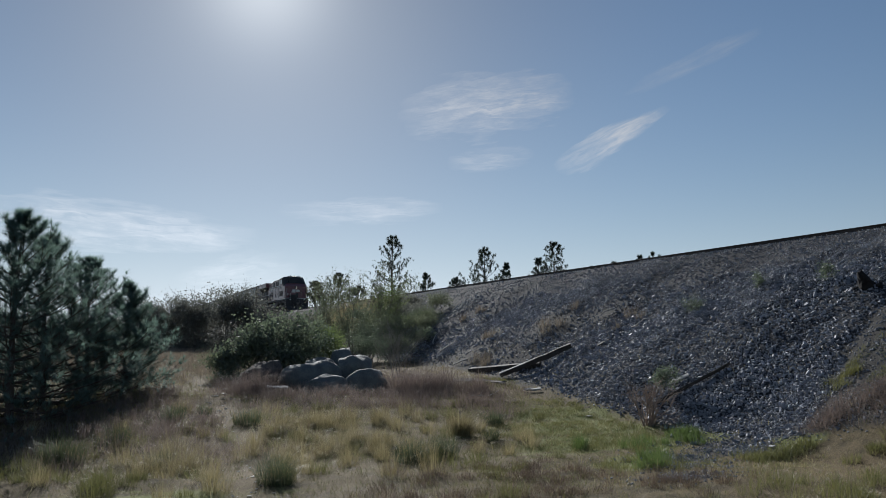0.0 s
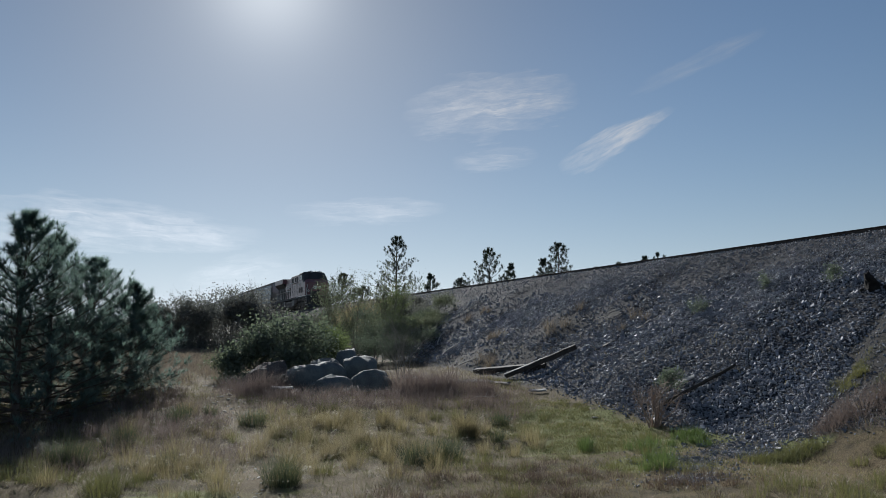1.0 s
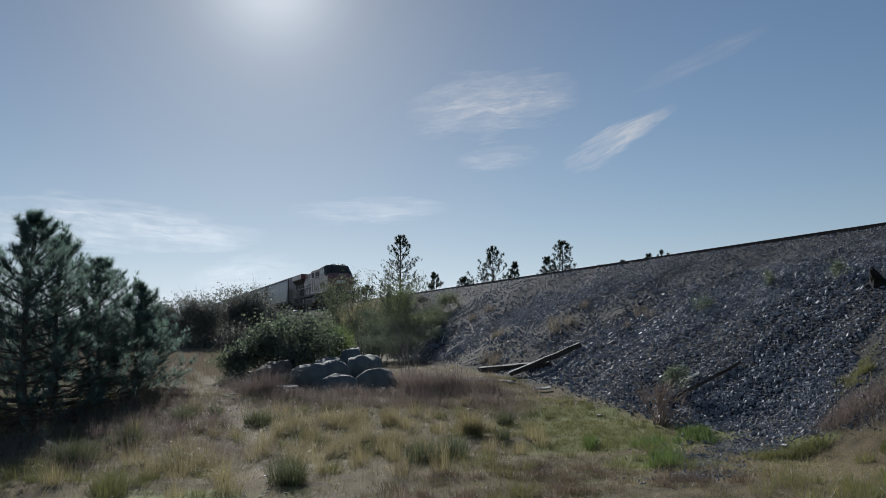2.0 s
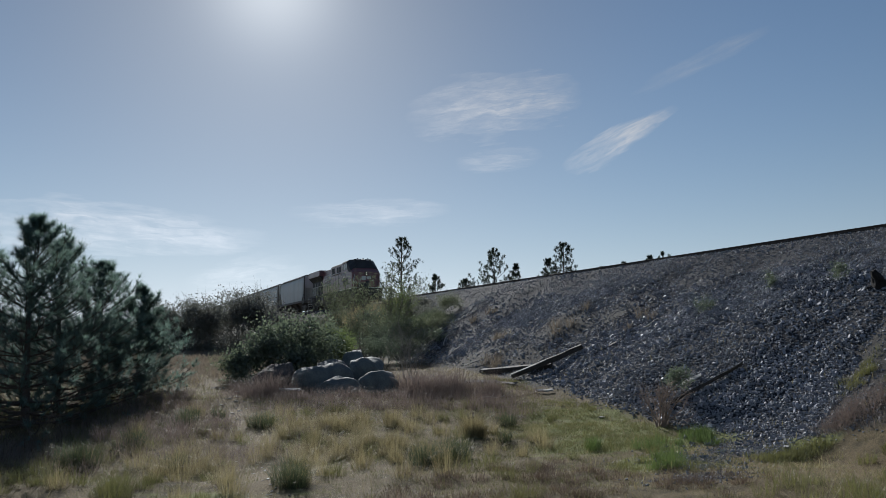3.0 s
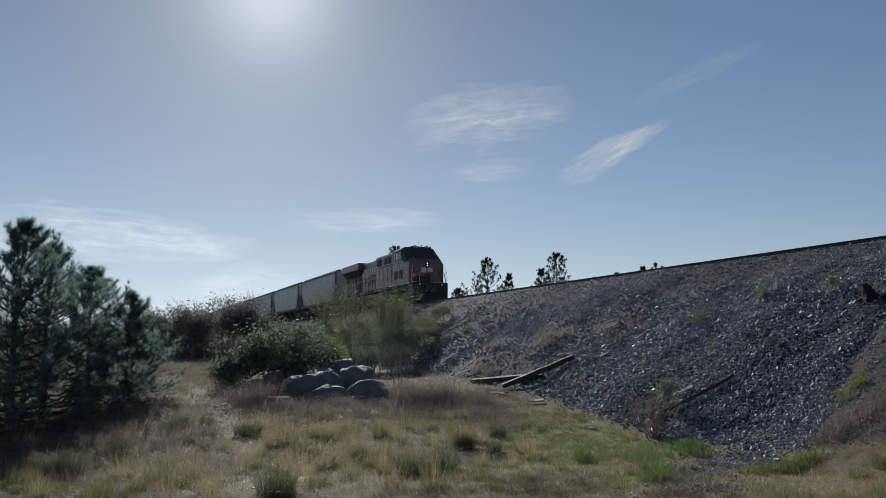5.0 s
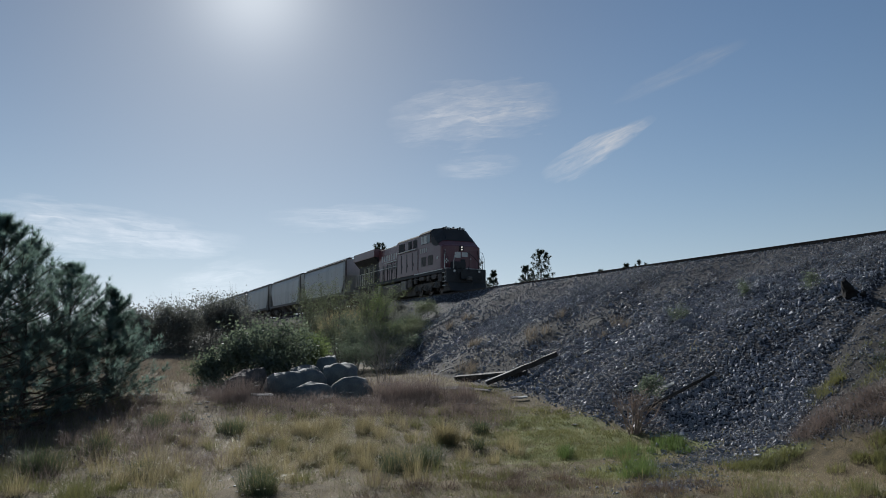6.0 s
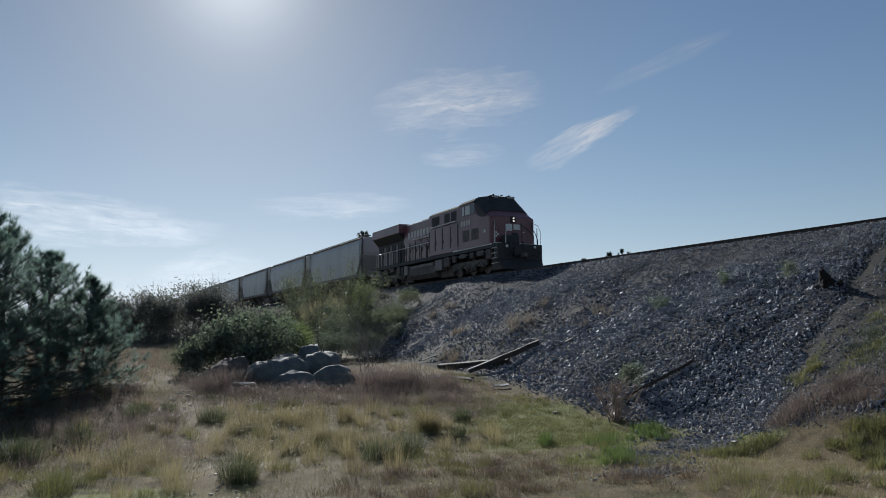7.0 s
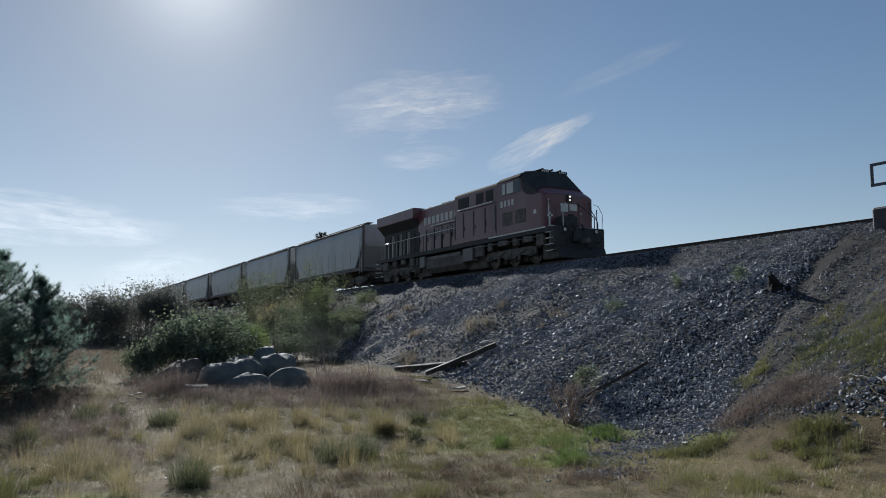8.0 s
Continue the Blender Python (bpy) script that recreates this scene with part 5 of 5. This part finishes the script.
    sheet("bare_wood", V, F, M_PLANK, ob)


for k, (x, y, length, turn, th) in enumerate(((14.0, 37.0, 2.4, 40, 0.045), (15.2, 36.2, 1.8, 70, 0.035), (16.8, 38.6, 2.0, 20, 0.035), (18.2, 40.2, 1.6, 60, 0.03), (14.6, 34.0, 1.6, -30, 0.035),
                                              (17.3, 23.6, 0.9, 100, 0.022), (16.4, 21.6, 1.0, -60, 0.022), (17.9, 20.2, 0.8, 20, 0.02), (15.3, 24.8, 1.1, -80, 0.022), (16.0, 28.0, 1.2, 50, 0.025),
                                              (13.3, 29.5, 1.4, -50, 0.03), (14.2, 9.0, 1.1, 160, 0.022), (13.4, 8.2, 0.9, 60, 0.02), (12.2, 18.6, 0.8, -20, 0.018), (9.6, 20.4, 0.9, 10, 0.02))):
    dead_branch(x, y, length, turn, 300 + k, th)


# ---- boulders ----
def boulder(x, y, sx, sy, sz, seed, label, turn=0.0, sink=0.25):
    bm = bmesh.new()
    bmesh.ops.create_icosphere(bm, subdivisions=4, radius=1)
    off = Vector((seed * 3.7, seed * 1.9, seed * 5.1))
    rnd = random.Random(seed)
    cuts = [(Vector((rnd.gauss(0, 1), rnd.gauss(0, 1), rnd.gauss(0.0, 0.8))).normalized(), rnd.uniform(0.80, 1.0)) for j in range(9)]
    for v in bm.verts:
        p = v.co.copy()
        p = Vector([math.copysign(abs(c) ** 0.8, c) for c in p])
        k = 1 + 0.32 * noise.noise(p * 1.1 + off) + 0.13 * noise.noise(p * 2.6 + off) + 0.035 * noise.noise(p * 7 + off) + 0.008 * noise.noise(p * 16 + off)
        q = p * k
        for d, lim in cuts:
            over = q.dot(d) - lim
            if over > 0:
                q -= d * over * 0.88
        v.co = Vector((q.x * sx, q.y * sy, q.z * sz))
    ob = part("boulder", bm, M_BOULDER, smooth=True)
    ob.matrix_basis = pose(x, y, float(height(x, y)) + sz * (1 - 2 * sink), 0, 0, turn)
    return tagged(ob, label, "rock", "boulders in the grass")


boulder(6.0, 24.2, 0.92, 0.75, 0.68, 1, "large domed grey boulder with a sunlit rim", 20, 0.40)
boulder(7.58, 24.9, 0.74, 0.66, 0.74, 2, "tall rounded grey boulder with a pale top", 60, 0.39)
boulder(7.45, 23.3, 0.70, 0.5, 0.50, 3, "low rounded grey boulder among weeds", 0, 0.42)
boulder(6.1, 23.0, 0.72, 0.4, 0.38, 4, "flat grey boulder sunk in weeds", 10, 0.44)
boulder(6.75, 26.1, 0.72, 0.45, 0.66, 5, "grey boulder half hidden behind the others", 40, 0.42)
boulder(7.75, 27.0, 0.7, 0.5, 0.8, 9, "dark boulder at the back of the heap", 70, 0.39)
boulder(4.55, 24.7, 0.85, 0.6, 0.64, 6, "brownish domed boulder overgrown with weeds", 15, 0.38).data.materials[0] = M_BROWNSTONE


for k, (x, y, s) in enumerate(((2.85, 22.6, 0.05), (3.1, 23.0, 0.06), (3.0, 22.2, 0.04), (2.7, 20.6, 0.04), (3.3, 24.0, 0.05), (11.5, 17.0, 0.05))):
    st = boulder(x, y, s * 2.0, s * 1.3, s * 0.4, 20 + k, "small pale flat stone on the trodden path", 37 * k)
    st.name = "path_stone"
    st.data.materials[0] = M_PALE
    tagged(st, "", "stone", "stones on the path")


def make_chips():
    """Bleached wood chips and flat pebbles strewn along the trodden path."""
    rng = np.random.default_rng(31)
    x, y = scatter(2600, 1.0, 4.2, 8, 26, lambda x, y: path_at(x, y) * (0.25 + 0.75 * blot(x, y, ((2.7, 20.5, 0.6, 1.8), (1.9, 12.0, 0.6, 1.2)))), rng)
    size = rng.lognormal(math.log(0.016), 0.45, len(x))
    V, F = stones_mesh(np.zeros((len(x), 3)), size, rng)
    V = V.reshape(len(x), -1, 3) * np.array([1.2, 1.2, 0.35]) + np.stack([x, y, height(x, y) + 0.012], 1)[:, None]
    tagged(sheet("wood_chips", V.reshape(-1, 3), F, M_PALE), "bleached wood chips and pebbles strewn on the path", "debris", kind="stuff")


make_chips()

# ---- trees ----
YOUNG = "young dark green pine with long needles"
make_pine(-1.93, 19.75, 4.7, 2.5, 3, YOUNG, whorls=19, per=8, count=30, nl=0.19, nw=0.011, group="young pines", shoots=3, foot=0.9)
make_pine(-1.45, 21.9, 4.35, 2.3, 8, YOUNG, whorls=18, per=8, count=30, nl=0.19, nw=0.011, group="young pines", shoots=3, foot=0.9)
make_pine(-0.5, 23.4, 3.8, 2.1, 14, "smaller dark green young pine", whorls=16, per=8, count=30, nl=0.19, nw=0.012, group="young pines", shoots=3, foot=0.9)
make_pine(0.5, 24.6, 3.1, 1.7, 17, "small dark green pine beside larger ones", whorls=14, per=9, count=30, nl=0.19, nw=0.012, group="young pines", shoots=3, foot=0.9)
make_pine(-3.9, 22.5, 4.7, 2.4, 21, YOUNG, whorls=18, per=8, count=30, nw=0.012, group="young pines", shoots=3, foot=0.9)
FAR = "tall dark pine beyond the railway"
for k, (x, y, h, r, low, cr) in enumerate(((36.8, 102.5, 14.8, 2.7, 0.22, 1.15), (41.5, 101.5, 9.4, 2.2, 0.1, 1.0), (44.6, 98.0, 8.6, 2.4, 0.1, 1.1), (47.0, 99.5, 7.6, 1.8, 0.1, 1.0),
                                         (46.8, 93.5, 12.4, 3.0, 0.05, 1.2), (49.5, 92.0, 10.4, 1.7, 0.1, 1.0), (53.0, 89.2, 10.9, 2.2, 0.1, 1.0), (54.8, 88.3, 13.0, 2.9, 0.1, 1.1),
                                         (59.0, 86.0, 9.7, 1.7, 0.1, 1.0), (62.0, 85.0, 10.3, 1.8, 0.1, 1.0), (64.6, 82.6, 11.0, 2.0, 0.1, 1.0), (66.3, 81.8, 11.5, 2.3, 0.1, 1.1),
                                         (30.5, 108.0, 8.5, 2.6, 0.05, 1.2), (34.6, 112.0, 8.0, 2.6, 0.05, 1.2), (28.0, 112.0, 6.0, 2.2, 0.05, 1.2), (38.5, 106.5, 6.5, 2.0, 0.05, 1.1))):
    make_pine(x, y, h, r * 1.45, 40 + k, FAR, low=low, whorls=14, per=8, nl=0.34, nw=0.075, count=22, spread=1.3, mid=False, crown=cr, mat=M_FARPINE, group="far pines", shoots=2)

# ---- shrubs ----
THICK = "dense grey-brown thicket with bare twigs on top"
for k, (x, y, h, w) in enumerate(((1.2, 57, 2.6, 2.2), (2.9, 57, 3.3, 2.0), (4.2, 56.5, 3.9, 2.0), (5.8, 56, 4.1, 2.1), (7.5, 55.5, 4.5, 2.0), (8.7, 55.5, 4.7, 1.6), (10.4, 54, 3.1, 1.9), (12.4, 53, 2.8, 1.9), (3.4, 60, 2.9, 2.5), (6.5, 60, 3.7, 2.4), (-1.5, 59, 2.4, 2.6), (-4.5, 61, 2.6, 3.0), (-8.0, 60, 2.8, 3.2))):
    make_shrub(x, y, h, w, 100 + k, THICK, M_LEAFDARK, n_stems=16, n_leaf=5, leaf=0.14, puff=0.20, group="thicket", kids=(1, 3), dz=-0.1, stem=0.012, top=0.88, fill=2200)
OLIVE = "dark olive-green leafy shrub"
for k, (x, y, h, w) in enumerate(((3.75, 27.0, 1.2, 0.7), (4.35, 27.7, 1.75, 0.95), (5.2, 27.9, 2.3, 1.1), (6.1, 27.7, 2.45, 1.05), (6.7, 28.4, 2.0, 0.85), (5.7, 26.9, 1.4, 0.8))):
    make_shrub(x, y, h, w, 130 + k, OLIVE, M_LEAF, n_stems=8 + k % 3, n_leaf=3, leaf=0.12, puff=0.13, group="olive shrubs", dz=-0.08, stem=0.013, top=1.0, bend=0.28, fill=220)
for k, (x, y, h, w) in enumerate(((8.05, 29.8, 1.6, 0.6), (8.7, 32.4, 1.7, 0.7))):
    make_shrub(x, y, h, w, 150 + k, "fresh yellow-green leafy bush", M_LEAFLIME, n_stems=11, n_leaf=6, leaf=0.08, puff=0.12, fill=500)
WILLOW = "slender small tree with bare twigs and sparse pale leaves"
for k, (x, y, h, w, nl) in enumerate(((11.0, 41.5, 4.4, 1.5, 2), (12.4, 41.0, 4.6, 1.7, 2), (14.0, 40.5, 4.9, 1.6, 2), (15.0, 41.2, 3.5, 1.3, 3), (13.6, 38.5, 2.6, 1.4, 3), (11.4, 39.0, 2.8, 1.5, 3))):
    make_shrub(x, y, h, w, 160 + k, WILLOW, M_LEAFLIME if k == 3 else M_LEAFPALE, name="small_tree", n_stems=6, depth=3, n_leaf=nl, leaf=0.075, puff=0.12, category="tree", group="small trees at the embankment", stem=0.013, bend=0.16)
for k, (x, y, h, w) in enumerate(((12.0, 36.5, 2.2, 1.4), (12.9, 35.5, 1.3, 1.0), (16.5, 41.8, 1.1, 0.8), (18.3, 42.6, 1.1, 0.9), (10.9, 33.5, 1.5, 1.0), (16.1, 39.4, 0.9, 0.8), (15.1, 37.6, 0.8, 0.8), (17.0, 40.8, 0.7, 0.7))):
    make_shrub(x, y, h, w, 175 + k, "low twiggy grey-green bush on the bank", M_LEAFPALE if k % 2 else M_LEAF, n_stems=9, n_leaf=4, leaf=0.07, puff=0.12, group="bank bushes")
BARE = "bare pale grey twiggy bush"
for k, (x, y, h, w) in enumerate(((9.7, 26.9, 1.9, 1.1), (10.6, 28.6, 2.3, 1.2), (3.5, 27.0, 1.1, 0.8), (5.2, 30.2, 2.6, 1.0), (7.0, 31.6, 3.0, 1.0))):
    make_shrub(x, y, h, w, 240 + k, BARE, M_LEAFPALE, n_stems=8, depth=3, n_leaf=1 if k == 2 else 0, leaf=0.06, puff=0.08, twig=M_BARETWIG, group="bare bushes", stem=0.014, bend=0.14)
make_shrub(12.05, 15.3, 1.1, 0.72, 190, "bare brown dry shrub at the foot of the stones", M_WEED, name="dry_shrub", n_stems=17, depth=2, n_leaf=1, leaf=0.035, twig=M_DEADTWIG, puff=0.03, stem=0.046)
make_shrub(13.1, 16.1, 0.85, 0.36, 191, "small green sapling among the stones", M_LEAF, name="sapling", n_stems=4, depth=2, n_leaf=5, leaf=0.05, puff=0.05, stem=0.012)
for k, (x, y) in enumerate(((18.0, 17.5), (18.2, 15.2), (17.0, 19.3))):
    make_shrub(x, y, 0.55, 0.3, 195 + k, "small green weed growing between the stones", M_LEAF, name="weed_plant", n_stems=4, depth=1, n_leaf=6, leaf=0.05, puff=0.06, category="weed")

# ---- grass and weeds ----
rg = np.random.default_rng(77)


def field(n, x0, x1, y0, y1, weight):
    return scatter(n, x0, x1, y0, y1, weight, rg)


open_ground = lambda x, y: np.maximum(1 - soft(x - toe_x(y), -0.6, 0.1), (1 - soft(y, 8.8, 10.2)) * (1 - soft(x, 12.5, 15))) * (1 - 0.88 * path_at(x, y)) * (1 - 0.7 * gravel_at(x, y))
patch = lambda x, y, a, b, p: 0.5 + 0.5 * np.sin(a * x + b * y + p) * np.sin(b * x - a * y + 2 * p)
rough = lambda x, y: 1 - 0.8 * soft(x + 0.25 * (y - 14), 6.6, 8.6) * (1 - soft(y, 19.5, 21.5))     # tall growth stops where the short turf begins
make_grass("straw_grass", "short dry straw-coloured grass litter", M_STRAW, *field(23000, -7, 15, 4, 30, lambda x, y: open_ground(x, y) * (1 - 0.45 * soft(x, 6, 8)) * (0.2 + 0.8 * patch(x, y, 0.9, 0.5, 1)) * (1 - 0.7 * green_at(x, y))), 12, 0.085, 0.18, 201, lean=(0.7, 2.0), plain=True)
make_grass("straw_grass", "far field of reddish dry grass", M_RUSTGR, *field(11000, -8, 9, 26, 60, lambda x, y: open_ground(x, y) * 0.9), 9, 0.30, 0.28, 202, lean=(0.2, 0.8), width=0.007, plain=True)
make_grass("olive_grass", "olive-green spring grass mixed with straw", M_OLIVEGR, *field(15000, -7, 15, 4, 25, lambda x, y: open_ground(x, y) * (0.3 + 0.7 * soft(patch(x, y, 0.7, 0.8, 2.3), 0.35, 0.7))), 13, 0.11, 0.15, 203, lean=(0.3, 1.1), plain=True)
GOLD = ((3.9, 16.4, 1.3, 1.4), (4.2, 14.5, 1.6, 1.6), (1.5, 12.6, 0.6, 0.9), (1.2, 13.9, 0.7, 0.7), (5.6, 17.4, 1.2, 1.2), (6.6, 16.2, 0.9, 0.9), (7.2, 15.6, 0.3, 0.4))
make_grass("bunchgrass", "tall golden bunchgrass tufts", M_STRAW, *field(760, -4, 9.5, 9.5, 21, lambda x, y: open_ground(x, y) * (0.03 + 0.9 * blot(x, y, GOLD))), 120, 0.5, 0.17, 204, lean=(0.1, 1.15), width=0.0045)
make_grass("bunchgrass", "leaning golden bunchgrass clump", M_STRAW, rg.normal(7.25, 0.12, 6), rg.normal(15.6, 0.12, 6), 170, 0.62, 0.16, 219, lean=(0.3, 1.1), width=0.005)
make_grass("bunchgrass", "olive bunchgrass tufts with dry tips", M_OLIVEGR, *field(620, -5, 12, 5, 20, lambda x, y: open_ground(x, y) * rough(x, y) * (0.12 + 0.6 * soft(patch(x, y, 1.1, 0.6, 4.0), 0.5, 0.8))), 85, 0.33, 0.17, 205, lean=(0.15, 1.2), width=0.005)
DARK = ((2.33, 11.75), (2.5, 11.85), (2.4, 12.0), (2.45, 11.6), (5.09, 13.1), (5.25, 13.2), (4.95, 13.0), (5.8, 13.4), (5.95, 13.5), (5.7, 13.55), (-0.67, 15.0), (-0.8, 15.1), (-0.5, 14.95), (0.0, 16.6), (0.3, 16.9), (1.6, 19.6), (1.4, 18.9),
        (8.57, 16.7), (8.75, 16.9), (7.5, 14.7), (2.95, 18.5), (3.1, 18.2), (2.3, 20.0), (-2.2, 13.2), (0.9, 14.4))
# the green is deepened to carry the tufts' shaded side
make_grass("bunchgrass", "dark green bunchgrass tufts, deepened as on their shaded side", M_DARKGR, np.array([p[0] for p in DARK]), np.array([p[1] for p in DARK]), 190, 0.42, 0.19, 206, lean=(0.1, 1.0), width=0.006)
make_grass("bunchgrass", "straw-coloured old blades in the dark tufts", M_STRAW, np.array([p[0] for p in DARK]) + 0.04, np.array([p[1] for p in DARK]) + 0.05, 45, 0.46, 0.22, 221, lean=(0.1, 1.2), width=0.005)
make_grass("bunchgrass", "yellow-green spring clumps", M_OLIVEGR, np.concatenate([rg.normal(0.0, 0.3, 9), rg.normal(-1.0, 0.5, 5)]), np.concatenate([rg.normal(12.4, 0.3, 9), rg.normal(13.0, 0.5, 5)]), 110, 0.25, 0.2, 220, lean=(0.1, 0.9), width=0.005)
make_grass("green_grass", "fresh bright green grass tufts", M_GREENGR, *field(2200, 7, 13.5, 9, 15, lambda x, y: blot(x, y, ((11.0, 12.8, 0.38, 0.22), (11.6, 13.5, 0.3, 0.25), (8.4, 10.5, 0.26, 0.18), (8.9, 11.3, 0.3, 0.2), (8.7, 13.2, 0.2, 0.2), (9.6, 12.6, 0.2, 0.15)))), 60, 0.31, 0.12, 207, lean=(0.1, 0.7), width=0.006)
make_grass("green_grass", "olive-green grass along the edge of the stones", M_OLIVEGR, *field(500, 10, 13, 10, 11.6, lambda x, y: blot(x, y, ((11.5, 10.75, 0.65, 0.22),))), 55, 0.19, 0.14, 225, lean=(0.1, 1.0), width=0.006)
make_grass("green_grass", "short green turf", M_OLIVEGR, *field(5200, 6, 13, 9, 20, lambda x, y: green_at(x, y) * open_ground(x, y)), 20, 0.075, 0.14, 208, lean=(0.2, 0.9), width=0.006, plain=True)
make_grass("green_grass", "yellow-green grass clumps on the dirt bank", M_OLIVEGR, *field(1300, 13, 18, 6.5, 13, lambda x, y: blot(x, y, ((14.5, 11.7, 0.6, 0.3), (15.0, 10.6, 0.9, 0.3), (15.6, 9.6, 1.2, 0.7), (16.6, 11.2, 0.4, 0.3), (14.6, 9.0, 0.9, 0.5), (16.4, 8.0, 1.0, 0.8)))), 40, 0.13, 0.14, 209, lean=(0.2, 1.1), width=0.0045)
make_grass("green_grass", "short green growth on the dirt bank", M_DARKGR, *field(1500, 13.5, 17.5, 7.5, 12, lambda x, y: blot(x, y, ((14.7, 10.5, 0.7, 0.5), (15.3, 9.7, 0.9, 0.7), (14.2, 9.0, 0.6, 0.4), (15.6, 10.9, 0.6, 0.4))) * patch(x, y, 2.9, 1.9, 1.3)), 40, 0.12, 0.18, 224, lean=(0.2, 1.1), width=0.006, plain=True)
make_grass("green_grass", "yellow-green grass clump on the dirt bank", M_OLIVEGR, rg.normal(14.4, 0.2, 12), rg.normal(11.65, 0.12, 12), 55, 0.18, 0.12, 218, lean=(0.2, 0.9), width=0.005)
make_grass("bunchgrass", "green and straw tufts at the foot of the bank", M_OLIVEGR, np.concatenate([rg.normal(11.95, 0.25, 16), rg.normal(9.1, 0.5, 10), rg.normal(11.8, 0.4, 10)]), np.concatenate([rg.normal(8.8, 0.3, 16), rg.normal(7.3, 0.3, 10), rg.normal(7.9, 0.3, 10)]), 125, 0.21, 0.15, 210, lean=(0.15, 0.9))
WEEDS = ((4.7, 24.0, 1.0, 0.5), (4.3, 25.6, 0.9, 1.4), (9.4, 23.2, 1.4, 0.9), (6.2, 21.5, 1.6, 0.4), (8.6, 22.3, 1.0, 0.8), (4.4, 23.8, 0.8, 0.5), (5.2, 21.8, 2.4, 1.5), (8.4, 21.4, 1.6, 1.3), (0.6, 18.2, 1.8, 2.2), (-2.0, 16.5, 1.8, 1.8), (9.4, 18.0, 0.8, 0.7), (4.2, 23.5, 1.4, 1.2), (1.0, 21.5, 1.2, 2.0), (7.0, 20.5, 2.0, 1.0), (-2.5, 10.5, 1.2, 0.9), (1.5, 15.2, 1.0, 0.8), (9.6, 19.8, 1.0, 0.8), (10.4, 21.6, 1.0, 0.9))
make_grass("dead_weeds", "hazy purple-brown dead weeds", M_WEED, *field(4600, -4, 14.5, 8, 26, lambda x, y: blot(x, y, WEEDS) * (1 - 0.9 * path_at(x, y))), 34, 0.40, 0.24, 211, lean=(0.1, 1.5), width=0.0042, out=0.5)
make_grass("dead_weeds", "tall hazy purple-brown weeds round the boulders", M_WEED, *field(1500, 2.8, 11, 20.5, 25, lambda x, y: blot(x, y, ((9.3, 22.7, 0.9, 0.6), (8.7, 22.2, 0.6, 0.5), (4.1, 23.2, 0.6, 0.4), (10.6, 21.8, 0.3, 0.3)))), 34, 0.9, 0.28, 222, lean=(0.1, 1.3), width=0.0045, out=0.5)
make_grass("dead_weeds", "low reddish-brown dead plants on bare soil", M_BROWNW, *field(900, 2, 9.5, 7.5, 12.5, lambda x, y: blot(x, y, ((5.5, 9.6, 1.6, 0.9), (3.6, 9.4, 1.0, 0.6), (6.5, 10.2, 1.0, 0.8), (7.6, 9.0, 0.9, 0.7), (6.4, 11.6, 0.6, 0.5), (4.6, 11.0, 0.6, 0.4))) * (0.2 + 0.8 * patch(x, y, 2.3, 1.4, 0.7))), 60, 0.20, 0.16, 223, lean=(0.2, 1.5), width=0.005, out=0.6)
make_grass("rusty_grass", "rusty dry grass clumps growing on the slope", M_RUSTGR, *field(900, 12.5, 20, 19, 45, lambda x, y: blot(x, y, ((16.2, 26.2, 0.45, 0.5), (17.5, 26.5, 0.3, 0.4), (16.7, 22.6, 0.35, 0.8), (15.7, 30.7, 0.35, 0.45), (17.6, 36.2, 0.45, 0.9), (14.0, 27.8, 0.5, 1.2)))), 55, 0.52, 0.18, 212, lean=(0.15, 1.0), width=0.005)
make_grass("dry_stalks", "scattered bleached dry stalks", M_STRAW, *field(4800, -5, 16, 6, 32, lambda x, y: 0.55 - 0.35 * soft(x - toe_x(y), 0, 1)), 3, 0.24, 0.3, 213, lean=(0.9, 2.0), width=0.007)

make_grass("bank_brush", "rough olive grass covering the far bank", M_GREYGR, *field(2600, 11.5, 20.4, 33, 75, lambda x, y: soft(x - toe_x(y), -0.5, 0.5) * soft(y - 2.5 * (x - 14), 34, 40) * (1 - soft(x, 19.6, 20.4))), 15, 0.42, 0.38, 214, lean=(0.1, 0.9), width=0.008)
make_grass("bank_brush", "dry plumes of tall grass along the bank", M_STRAW, *field(220, 15, 20.3, 52, 70, lambda x, y: soft(x, 15.5, 18)), 24, 0.85, 0.25, 215, lean=(0.1, 0.6), width=0.006)
for k, (x, y, h, w) in enumerate(((15.5, 43.5, 1.5, 1.3), (17.3, 45.5, 1.3, 1.2), (14.6, 46.5, 1.8, 1.5), (18.6, 48.5, 1.0, 1.1), (16.5, 49.5, 1.5, 1.5), (17.2, 43.5, 1.0, 0.8))):
    make_shrub(x, y, h, w, 220 + k, "dark low bush on the railway bank", M_LEAFDARK if k % 2 else M_LEAF, n_stems=10, n_leaf=6, leaf=0.10, puff=0.16, group="bank bushes", stem=0.013, top=0.9)

make_grass("straw_grass", "dry straw grass at the foot of the dirt bank", M_STRAW, *field(3200, 8.5, 14.8, 3.5, 10.2, lambda x, y: 0.45 - 0.45 * soft(x, 11.4, 12.6)), 12, 0.09, 0.16, 216, lean=(0.3, 1.2), plain=True)
make_grass("dead_weeds", "brown matted weeds on the dirt bank", M_WEED, *field(4600, 12, 17, 6, 12.5, lambda x, y: blot(x, y, ((12.9, 10.8, 0.45, 0.32), (13.4, 10.2, 0.5, 0.4), (13.2, 9.6, 0.4, 0.4)))), 26, 0.24, 0.26, 217, lean=(0.6, 2.0), width=0.0045)

# ---- loose stones, last ----
make_stones()

motions()
